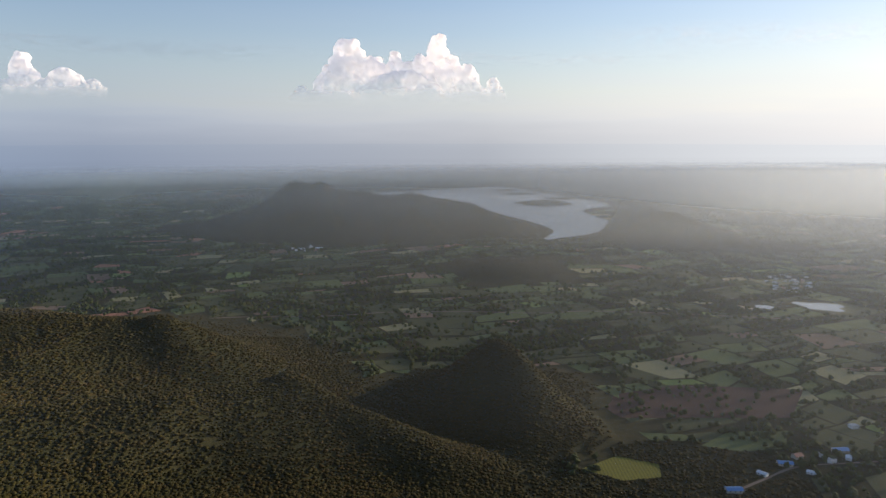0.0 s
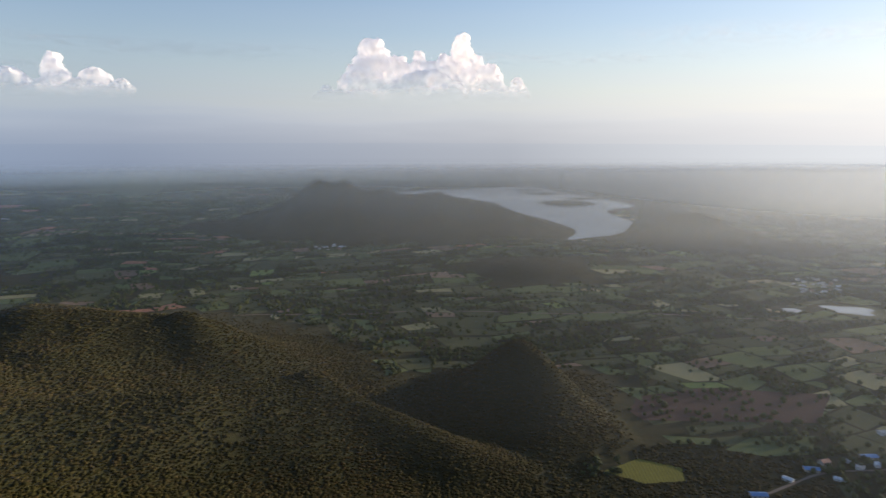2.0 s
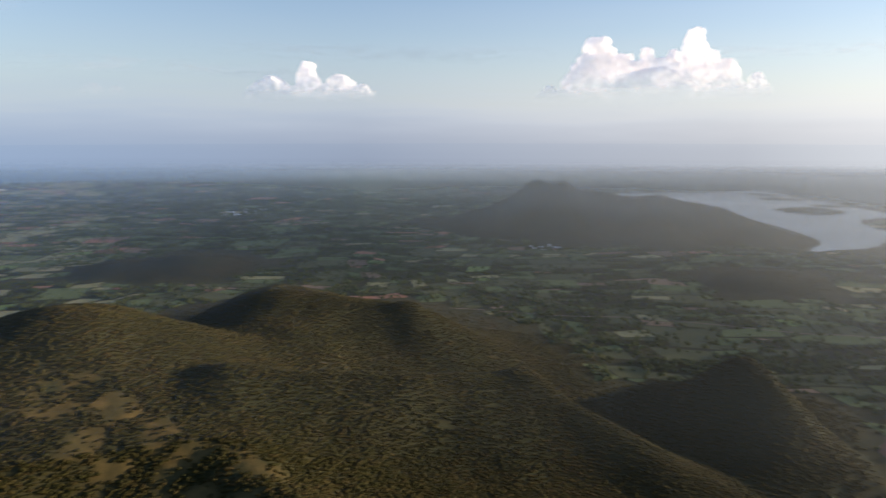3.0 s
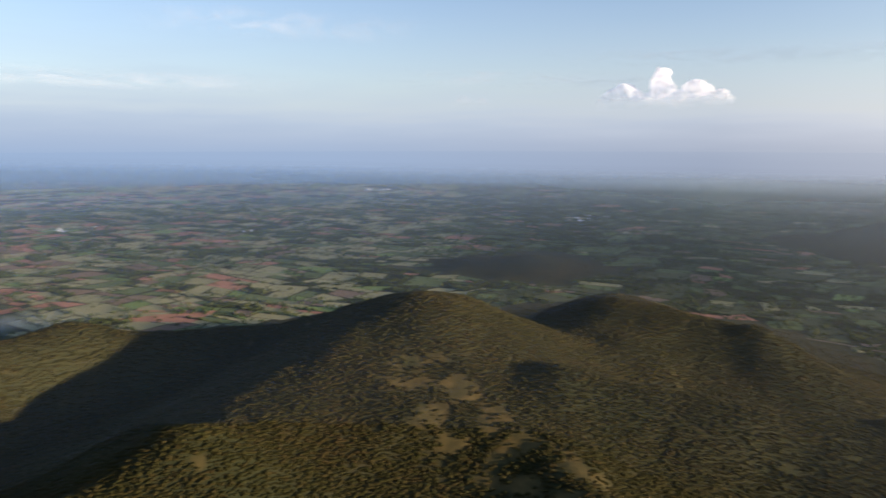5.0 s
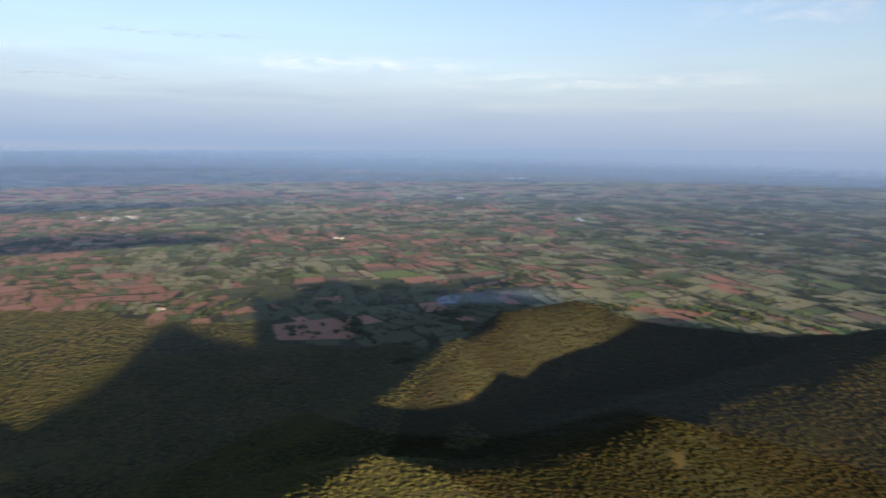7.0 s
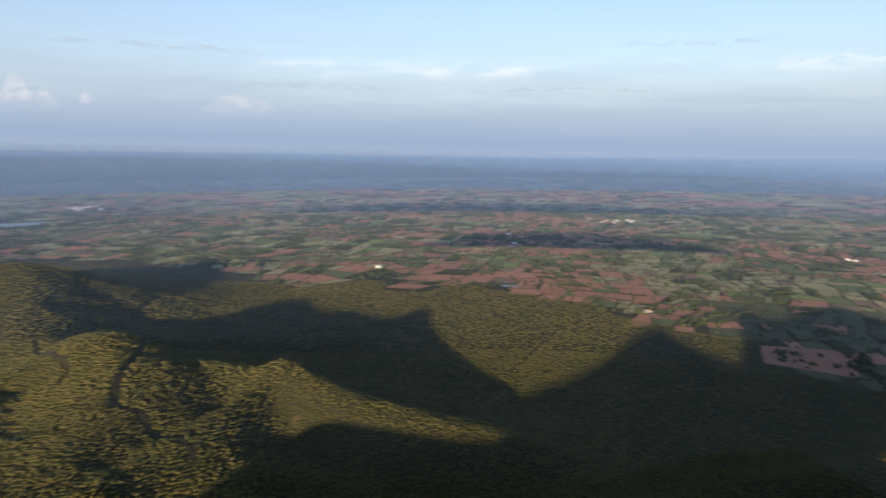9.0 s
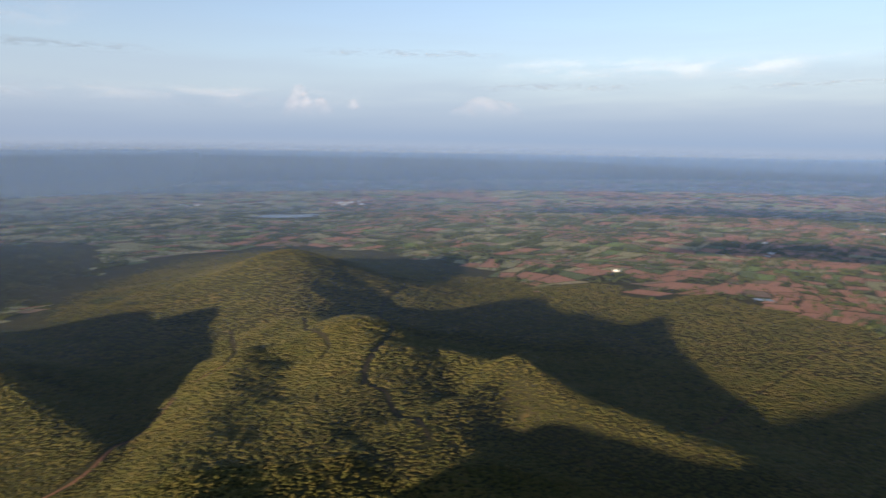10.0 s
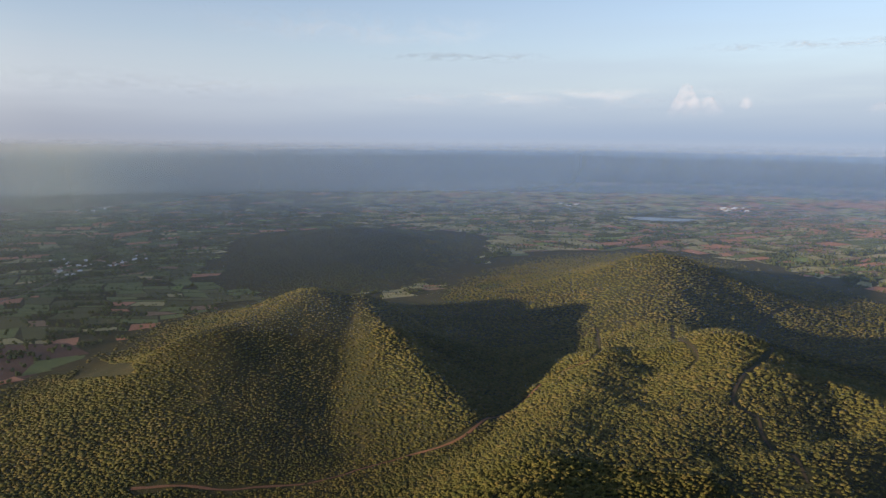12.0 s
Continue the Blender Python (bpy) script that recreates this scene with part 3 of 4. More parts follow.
# ---------------------------------------------------------------- water
def water_material():
    m = Mat("lake_water")
    p = m.coords("Object")
    n = m.noise(p, 0.05, 4)
    return m.surface(m.mix(m.noise(p, 0.004, 3), (0.20, 0.23, 0.24), (0.30, 0.32, 0.31)), 0.08, normal=m.bump(n, 0.02, 0.2), spec=0.5)


WATER = water_material()


def build_water(name, shore, label):
    bm = bmesh.new()
    r = np.hypot(*shore.T)
    pts = np.stack(settle(shore[:, 0], shore[:, 1], 0.5 + 0.6 * (r / 2000) ** 2), -1)
    bm.faces.new([bm.verts.new(v) for v in pts])
    bmesh.ops.triangulate(bm, faces=bm.faces[:])
    bmesh.ops.recalc_face_normals(bm, faces=bm.faces[:])
    if sum(f.normal.z * f.calc_area() for f in bm.faces) < 0:
        bmesh.ops.reverse_faces(bm, faces=bm.faces[:])
    me = bpy.data.meshes.new(name)
    bm.to_mesh(me)
    me.materials.append(WATER)
    return tagged(new(name, me), label, "water", kind="structure")


build_water("water_lake", LAKE_SHORE, "long pale reservoir winding between low hills")
for shore in PONDS:
    build_water("water_pond", shore, "small bright pond in the plain")


def build_island(yaw, r, a, b, top):
    ring = blob(yaw, r, a, b, 6, 21)
    cx, cy = plan(yaw, r)
    verts, faces, n = [], [], len(ring)
    for k, z in ((1.0, 1.0), (0.8, top * 0.45), (0.5, top * 0.85), (0.2, top)):
        for x, y in ring:
            verts.append(settle(cx + (x - cx) * k, cy + (y - cy) * k, z + 1.2 * (r / 2000) ** 2))
    for k in range(3):
        for j in range(n):
            faces.append((k * n + j, k * n + (j + 1) % n, (k + 1) * n + (j + 1) % n, (k + 1) * n + j))
    me = mesh_of("island", np.array([[float(c) for c in v] for v in verts]), faces, [GROUND.data.materials[0]], True)
    at = me.attributes.new("plan", "FLOAT_VECTOR", "POINT")
    at.data.foreach_set("vector", np.array([[float(c) for c in v] for v in verts], np.float32).ravel())
    return tagged(new("island", me), "low dark wooded island in the reservoir", "island", kind="structure")


build_island(-8.4, 3350, 150, 85, 16)
build_island(-6.4, 3900, 130, 50, 6)
build_island(-9.6, 3640, 100, 35, 5)
build_island(-5.2, 4150, 90, 45, 5)

# ---------------------------------------------------------------- haze
def ring_sheet(name, r, elevations, material, label, flare=False):
    """A tall ring sheet that stands in for haze round the drone. Each point carries how far it turns toward the sun (1
    to -1), and its height in degrees over the visible edge of the plain.
    """
    t = np.linspace(0, 360, 180, endpoint=False)
    dx, dy = plan(t, 1.0)
    edge = np.minimum(-1.45 - 1.55 * dy + 0.33 * dx, 0.0)  # the plain rises a little to the far side and sinks toward the lake
    up = edge[None] + np.asarray(elevations)[:, None]
    m, n = up.shape
    if flare:  # its foot stands where the plain fades out, and it leans back to the full distance above
        far = EYE / np.tan(np.radians(np.clip(0.8 - edge, 1.0, 8.0)))
        foot = np.minimum(NEAR + (far - NEAR) / (1 + (far - NEAR) / SPAN), r)
        k = np.clip((np.asarray(elevations)[:, None] - 0.3) / 1.7, 0, 1)
        r = foot[None] + (r - foot[None]) * k * k * (3 - 2 * k)
    z = EYE + r * np.tan(np.radians(up))
    verts = np.stack([r * dx + 0 * up, r * dy + 0 * up, z], -1).reshape(-1, 3)
    k, j = np.meshgrid(np.arange(m - 1), np.arange(n), indexing="ij")
    a, b = k * n + j, k * n + (j + 1) % n
    me = mesh_of(name, verts, np.stack([a, b, b + n, a + n], -1).reshape(-1, 4), [material], True)
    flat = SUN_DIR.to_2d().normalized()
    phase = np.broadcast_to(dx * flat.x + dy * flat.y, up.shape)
    # undoes how skylight and sun strike the sheet, per colour, so a painted tint holds
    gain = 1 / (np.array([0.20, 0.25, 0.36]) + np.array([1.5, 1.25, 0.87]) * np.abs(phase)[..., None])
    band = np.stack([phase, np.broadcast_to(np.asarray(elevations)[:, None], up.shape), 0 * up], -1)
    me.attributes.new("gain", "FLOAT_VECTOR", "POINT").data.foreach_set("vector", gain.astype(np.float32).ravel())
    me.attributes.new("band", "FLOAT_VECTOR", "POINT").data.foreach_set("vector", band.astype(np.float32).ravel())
    return tagged(new(name, me), label, "haze", kind="structure")


def split(m, vec):
    node = m.n.new("ShaderNodeSeparateXYZ")
    m.link(vec, node.inputs[0])
    return node.outputs


def veiled(m, fac, body):
    tp, mix = m.n.new("ShaderNodeBsdfTransparent"), m.n.new("ShaderNodeMixShader")
    m.link(fac, mix.inputs[0])
    m.link(tp.outputs[0], mix.inputs[1])
    m.link(body, mix.inputs[2])
    m.link(mix.outputs[0], m.out.inputs["Surface"])
    return m.m


# painted glow of the hazy sky from away from the sun to toward it, low down and higher up
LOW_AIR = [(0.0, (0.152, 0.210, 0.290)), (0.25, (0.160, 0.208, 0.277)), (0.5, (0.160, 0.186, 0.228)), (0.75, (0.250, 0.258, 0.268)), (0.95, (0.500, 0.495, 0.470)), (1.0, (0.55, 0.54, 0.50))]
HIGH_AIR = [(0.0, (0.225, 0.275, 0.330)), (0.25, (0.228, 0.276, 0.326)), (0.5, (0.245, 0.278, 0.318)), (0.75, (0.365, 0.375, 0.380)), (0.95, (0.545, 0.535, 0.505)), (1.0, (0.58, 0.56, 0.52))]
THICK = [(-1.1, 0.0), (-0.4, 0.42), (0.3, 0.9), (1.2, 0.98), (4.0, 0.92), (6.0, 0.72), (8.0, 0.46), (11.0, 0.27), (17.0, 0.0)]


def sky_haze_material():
    """The far air: a plain glowing backdrop with the haze painted into its emission, thinning out upward, with soft
    level streaks.
    """
    m = Mat("far_haze_glow")
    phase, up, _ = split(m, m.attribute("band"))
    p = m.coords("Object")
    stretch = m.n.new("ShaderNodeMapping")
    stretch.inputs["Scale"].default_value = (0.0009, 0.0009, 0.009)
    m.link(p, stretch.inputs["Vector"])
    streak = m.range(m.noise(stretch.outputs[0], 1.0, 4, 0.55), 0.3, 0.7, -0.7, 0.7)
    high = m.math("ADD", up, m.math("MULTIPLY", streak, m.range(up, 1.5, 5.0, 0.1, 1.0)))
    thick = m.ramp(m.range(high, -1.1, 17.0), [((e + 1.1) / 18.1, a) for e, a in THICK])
    clear = m.math("MULTIPLY", m.range(phase, 0.91, 0.955, 0, 1, True), m.range(up, 1.5, 3.0, 0, 1, True))  # cut open round the sun so that its lamp is not dimmed
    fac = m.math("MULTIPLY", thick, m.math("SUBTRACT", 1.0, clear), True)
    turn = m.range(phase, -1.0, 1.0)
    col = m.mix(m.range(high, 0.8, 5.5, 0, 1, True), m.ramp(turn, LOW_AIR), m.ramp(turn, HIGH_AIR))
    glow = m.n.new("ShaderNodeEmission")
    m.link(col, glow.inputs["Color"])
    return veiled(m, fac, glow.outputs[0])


def haze_tint_material(alpha):
    """A see-through sheet between the drone and the plain with haze colour painted in by direction, clear at the foot.
    """
    m = Mat("haze_tint")
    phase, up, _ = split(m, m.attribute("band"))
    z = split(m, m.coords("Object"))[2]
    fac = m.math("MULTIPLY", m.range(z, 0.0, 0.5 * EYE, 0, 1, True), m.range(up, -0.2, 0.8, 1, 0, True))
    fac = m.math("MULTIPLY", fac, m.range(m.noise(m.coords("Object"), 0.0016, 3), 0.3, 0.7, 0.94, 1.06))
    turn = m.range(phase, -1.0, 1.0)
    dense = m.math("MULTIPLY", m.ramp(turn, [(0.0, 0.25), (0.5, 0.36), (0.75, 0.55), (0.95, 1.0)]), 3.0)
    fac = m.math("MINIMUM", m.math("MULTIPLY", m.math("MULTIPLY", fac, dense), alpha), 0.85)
    even = m.n.new("ShaderNodeVectorMath")  # painted tint times gain: it looks alike square to the sun and facing it
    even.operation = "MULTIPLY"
    m.link(m.ramp(turn, HAZE_TINT), even.inputs[0])
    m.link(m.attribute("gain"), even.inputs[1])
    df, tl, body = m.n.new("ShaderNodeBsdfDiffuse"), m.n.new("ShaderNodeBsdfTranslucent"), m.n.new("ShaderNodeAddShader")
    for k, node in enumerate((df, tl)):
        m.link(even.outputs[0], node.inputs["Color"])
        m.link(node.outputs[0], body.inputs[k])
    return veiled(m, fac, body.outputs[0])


# haze colours painted by direction, brighter toward the sun
HAZE_TINT = [(0.0, (0.112, 0.165, 0.250)), (0.25, (0.118, 0.166, 0.242)), (0.5, (0.150, 0.170, 0.196)), (0.75, (0.240, 0.236, 0.224)), (0.95, (0.420, 0.405, 0.372)), (1.0, (0.44, 0.42, 0.385))]
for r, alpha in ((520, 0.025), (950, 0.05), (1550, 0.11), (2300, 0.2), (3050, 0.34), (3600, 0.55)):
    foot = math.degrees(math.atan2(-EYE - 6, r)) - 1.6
    ring_sheet("haze_tint_backdrop", r, np.r_[np.linspace(foot, -1.0, 14), -0.5, 0.0, 0.4, 0.8], haze_tint_material(alpha), "tinted sheet painted as thin blue haze over the plain")
ring_sheet("far_glow_backdrop", 4300.0, np.r_[np.linspace(-1.1, 1.5, 9), np.linspace(2.2, 17, 20)], sky_haze_material(), "glowing backdrop painted as pale hazy sky low over the plain", True)

# ---------------------------------------------------------------- tracks
def dirt_material(name, dark, light):
    m = Mat(name)
    p = m.coords("Object")
    n = m.noise(p, 0.35, 5, 0.65)
    return m.surface(m.mix(n, dark, light), 0.95, normal=m.bump(n, 0.4, 0.2), spec=0.1)


# path dirt darkened in colour for the shade between the trees
SHADED_DIRT = dirt_material("shaded_path", (0.03, 0.025, 0.015), (0.075, 0.055, 0.035))
RED_DIRT, GREY_DIRT = dirt_material("red_dirt", (0.11, 0.052, 0.03), (0.21, 0.11, 0.062)), dirt_material("grey_dirt", (0.14, 0.105, 0.075), (0.26, 0.2, 0.15))


def build_track(name, line, wide, material, label):
    """A worn strip that lies on the land along a bent line."""
    pts = np.array([plan(a, r) for a, r in line])
    ends = np.r_[[2 * pts[0] - pts[1]], pts, [2 * pts[-1] - pts[-2]]]
    a, b, c, d = ends[:-3, None], ends[1:-2, None], ends[2:-1, None], ends[3:, None]
    t = np.linspace(0, 1, 14, endpoint=False)[None, :, None]
    mid = (0.5 * (2 * b + (c - a) * t + (2 * a - 5 * b + 4 * c - d) * t**2 + (3 * b - a - 3 * c + d) * t**3)).reshape(-1, 2)
    way = np.gradient(mid, axis=0)
    side = np.stack([-way[:, 1], way[:, 0]], -1) / np.linalg.norm(way, axis=1, keepdims=True)
    w = wide * (1 + 0.25 * wave(mid[:, 0], mid[:, 1], 40, 71))[:, None] / 2
    rows = []
    for k in (-1, 0, 1):
        q = mid + k * side * w
        rows.append(np.stack(settle(q[:, 0], q[:, 1], height(q[:, 0], q[:, 1]) + 0.55 + 0.4 * (np.hypot(*q.T) > 1200)), -1))
    n = len(mid)
    i = np.arange(n - 1)
    faces = np.concatenate([np.stack([i + k * n, i + 1 + k * n, i + 1 + (k + 1) * n, i + (k + 1) * n], -1) for k in (0, 1)])
    me = mesh_of(name, np.concatenate(rows), faces[:, ::-1], [material], True)
    return tagged(new(name, me), label, "track", kind="structure")


for line, clear, wide, material, label in TRACK_LIST:
    build_track("dirt_track", line, wide, {"red": RED_DIRT, "grey": GREY_DIRT, "dark": SHADED_DIRT}[material], label)


# ---------------------------------------------------------------- single trees
def bark_material():
    m = Mat("bark")
    n = m.noise(m.coords("Object"), 6.0, 4)
    return m.surface(m.mix(n, (0.06, 0.045, 0.03), (0.16, 0.12, 0.085)), 0.95)


BARK = bark_material()


def part(name, bm, material, parent, label=""):
    me = bpy.data.meshes.new(name)
    bm.to_mesh(me)
    bm.free()
    me.materials.append(material)
    ob = new(name, me)
    ob.parent = parent
    if label:
        ob["label"] = label
    return ob


def limb(bm, a, b, r0, r1, sides=5):
    """A tapered round limb from a to b."""
    a, b = Vector(a), Vector(b)
    turn = (b - a).to_track_quat("Z", "Y").to_matrix()
    rings = []
    for p, r in ((a, r0), (a.lerp(b, 0.5), (r0 + r1) / 2), (b, r1)):
        rings.append([bm.verts.new(p + turn @ Vector((r * math.cos(t), r * math.sin(t), 0))) for t in [k * 2 * math.pi / sides for k in range(sides)]])
    for lo, hi in zip(rings, rings[1:]):
        for k in range(sides):
            bm.faces.new((lo[k], lo[(k + 1) % sides], hi[(k + 1) % sides], hi[k]))


def build_tree(seed, label):
    g = np.random.RandomState(seed)
    tree = tagged(new("tree"), label, "tree", "trees of the ridge wood")
    bm = bmesh.new()
    limb(bm, (0, 0, -0.4), (0.1, 0.05, 2.0), 0.22, 0.12)
    tips = []
    for k in range(4):
        t = k * 1.57 + g.rand()
        tip = (1.2 * math.cos(t), 1.2 * math.sin(t), 2.6 + g.rand())
        limb(bm, (0.1, 0.05, 1.5 + 0.3 * g.rand()), tip, 0.09, 0.04, 4)
        tips.append(tip)
    part("trunk", bm, BARK, tree, "grey brown forked trunk")
    n = 46
    t, u = g.rand(n) * 6.283, g.rand(n) ** 0.5
    centres = np.stack([2.1 * u * np.cos(t), 2.1 * u * np.sin(t), 3.0 + 1.5 * (1 - u**2) * g.rand(n) + g.randn(n) * 0.25], -1)
    centres = np.concatenate([centres, np.array(tips)])
    size = g.uniform(0.4, 0.85, (len(centres), 1)) * np.array([[1, 1, 0.75]])
    v, f = clumps(centres, size, seed + 5, jag=0.3)
    crown = new("crown", mesh_of("crown", v, f, [LEAF]))
    crown.parent = tree
    return tree


def plant_trees():
    x, y, dice = grid_points(5.2, 330, HERO[2], 201)
    yaw, r = np.degrees(np.arctan2(-x, y)) % 360, np.hypot(x, y)
    h = height(x, y)
    keep = (yaw > HERO[0]) & (yaw < HERO[1]) & (np.degrees(np.arctan2(EYE - h, r)) < 31) & (dice < woodland(x, y, h))
    x, y, h = x[keep][:300], y[keep][:300], h[keep][:300]
    g = random.Random(5)
    kinds = [build_tree(s, l) for s, l in ((301, "small olive green deciduous tree with an uneven crown"), (302, "small yellow green deciduous tree with a broad crown"),
                                           (303, "small dark green deciduous tree with a gappy crown"), (304, "small dry brownish tree with a thin crown"))]
    for n, (px, py, pz) in enumerate(zip(x, y, h)):
        m = Matrix.LocRotScale((px, py, pz), Euler((0, 0, g.uniform(0, 6.28))), Vector((1, 1, 1)) * g.uniform(0.75, 1.35))
        if n < 4:
            kinds[n].matrix_basis = m
        else:
            src = kinds[g.choice((0, 0, 1, 1, 2, 2, 3))]
            ob = copy_thing(src, pose(px, py, pz))
            ob.matrix_basis = m


plant_trees()


# ---------------------------------------------------------------- houses
def wall_material(name, c):
    m = Mat(name)
    p = m.coords("Object")
    n = m.noise(p, 1.2, 5, 0.65)
    o = m.n.new("ShaderNodeObjectInfo")
    col = m.mix(m.range(n, 0.35, 0.75, 0.0, 0.5), c, tuple(0.55 * v for v in c))
    col = m.mix(m.math("MULTIPLY", o.outputs["Random"], 0.3), col, (0.45, 0.36, 0.28))
    return m.surface(col, 0.9)


def sheet_material(name, c):
    m = Mat(name)
    p = m.coords("Object")
    n = m.noise(p, 0.9, 4)
    w = m.n.new("ShaderNodeTexWave")
    w.inputs["Scale"].default_value = 1.6
    m.link(p, w.inputs["Vector"])
    col = m.mix(m.range(n, 0.4, 0.8, 0.0, 0.5), c, tuple(0.5 * v + 0.06 for v in c))
    return m.surface(col, 0.45, 0.1, m.bump(w.outputs["Fac"], 0.4, 0.05))


WHITE_WALL, CREAM_WALL = wall_material("whitewash", (0.78, 0.76, 0.72)), wall_material("cream_plaster", (0.62, 0.54, 0.42))
BLUE_SHEET, GREY_SHEET, TILE = sheet_material("blue_sheet", (0.13, 0.27, 0.5)), sheet_material("pale_sheet", (0.62, 0.66, 0.7)), sheet_material("clay_tile", (0.3, 0.13, 0.08))
CEMENT = wall_material("cement_roof", (0.55, 0.53, 0.5))
WOOD, DARK = sheet_material("painted_wood", (0.1, 0.16, 0.14)), sheet_material("dark_glass", (0.03, 0.035, 0.04))


def box(bm, x0, x1, y0, y1, z0, z1):
    v = [bm.verts.new((x, y, z)) for z in (z0, z1) for x, y in ((x0, y0), (x1, y0), (x1, y1), (x0, y1))]
    for f in ((3, 2, 1, 0), (4, 5, 6, 7), (0, 1, 5, 4), (1, 2, 6, 5), (2, 3, 7, 6), (3, 0, 4, 7)):
        bm.faces.new([v[k] for k in f])


def build_house(w, d, h, gable, wall, roof, label, group):
    """A low village house: walls on a plinth, a roof with eaves or a flat slab with a parapet, a door and windows."""
    house = tagged(new("house"), label, "house", group)
    bm = bmesh.new()
    box(bm, -w / 2 - 0.15, w / 2 + 0.15, -d / 2 - 0.15, d / 2 + 0.15, -0.6, 0.35)
    box(bm, -w / 2, w / 2, -d / 2, d / 2, 0.35, h)
    if gable:
        for s in (-1, 1):
            v = [bm.verts.new(p) for p in ((s * w / 2, -d / 2, h), (s * w / 2, d / 2, h), (s * w / 2, 0, h + gable))]
            bm.faces.new(v if s > 0 else v[::-1])
    part("wall", bm, wall, house)
    bm = bmesh.new()
    if gable:
        e, t = 0.6, 0.14
        drop = gable * e / (d / 2)
        for s in (-1, 1):
            lo, hi = [], []
            for x in (-w / 2 - e, w / 2 + e):
                for yy, zz in ((s * (d / 2 + e), h - drop), (0, h + gable)):
                    lo.append(bm.verts.new((x, yy, zz)))
                    hi.append(bm.verts.new((x, yy, zz + t)))
            for q in ((0, 1, 3, 2),):
                bm.faces.new([lo[k] for k in q])
                bm.faces.new([hi[k] for k in q[::-1]])
            for p, q in ((0, 1), (1, 3), (3, 2), (2, 0)):
                bm.faces.new((lo[p], lo[q], hi[q], hi[p]))
        bmesh.ops.recalc_face_normals(bm, faces=bm.faces[:])
    else:
        box(bm, -w / 2 - 0.3, w / 2 + 0.3, -d / 2 - 0.3, d / 2 + 0.3, h + 0.002, h + 0.22)
        for x0, x1, y0, y1 in ((-w / 2 - 0.1, w / 2 + 0.1, -d / 2 - 0.1, -d / 2 + 0.1), (-w / 2 - 0.1, w / 2 + 0.1, d / 2 - 0.1, d / 2 + 0.1),
                               (-w / 2 - 0.1, -w / 2 + 0.1, -d / 2 + 0.1, d / 2 - 0.1), (w / 2 - 0.1, w / 2 + 0.1, -d / 2 + 0.1, d / 2 - 0.1)):
            box(bm, x0, x1, y0, y1, h + 0.22, h + 0.8)
    part("roof", bm, roof, house)
    bm = bmesh.new()
    box(bm, -0.5, 0.5, -d / 2 - 0.06, -d / 2 - 0.005, 0.4, 2.4)
    part("door", bm, WOOD, house, "dark painted plank door")
    for x in (-0.32 * w, 0.32 * w):
        bm = bmesh.new()
        box(bm, x - 0.55, x + 0.55, -d / 2 - 0.05, -d / 2 - 0.004, 1.2, 2.3)
        part("window", bm, DARK, house)
    return house


def stand(yaw, r, turn, size=1.0):
    """Where a house stands, drawn in with the far land."""
    x, y = plan(yaw, r)
    px, py, pz = (float(c) for c in settle(x, y, float(height(np.array([x]), np.array([y]))[0])))
    return Matrix.LocRotScale((px, py, pz), Euler((0, 0, radians(turn))), Vector((1, 1, 1)) * size * math.hypot(px, py) / r)


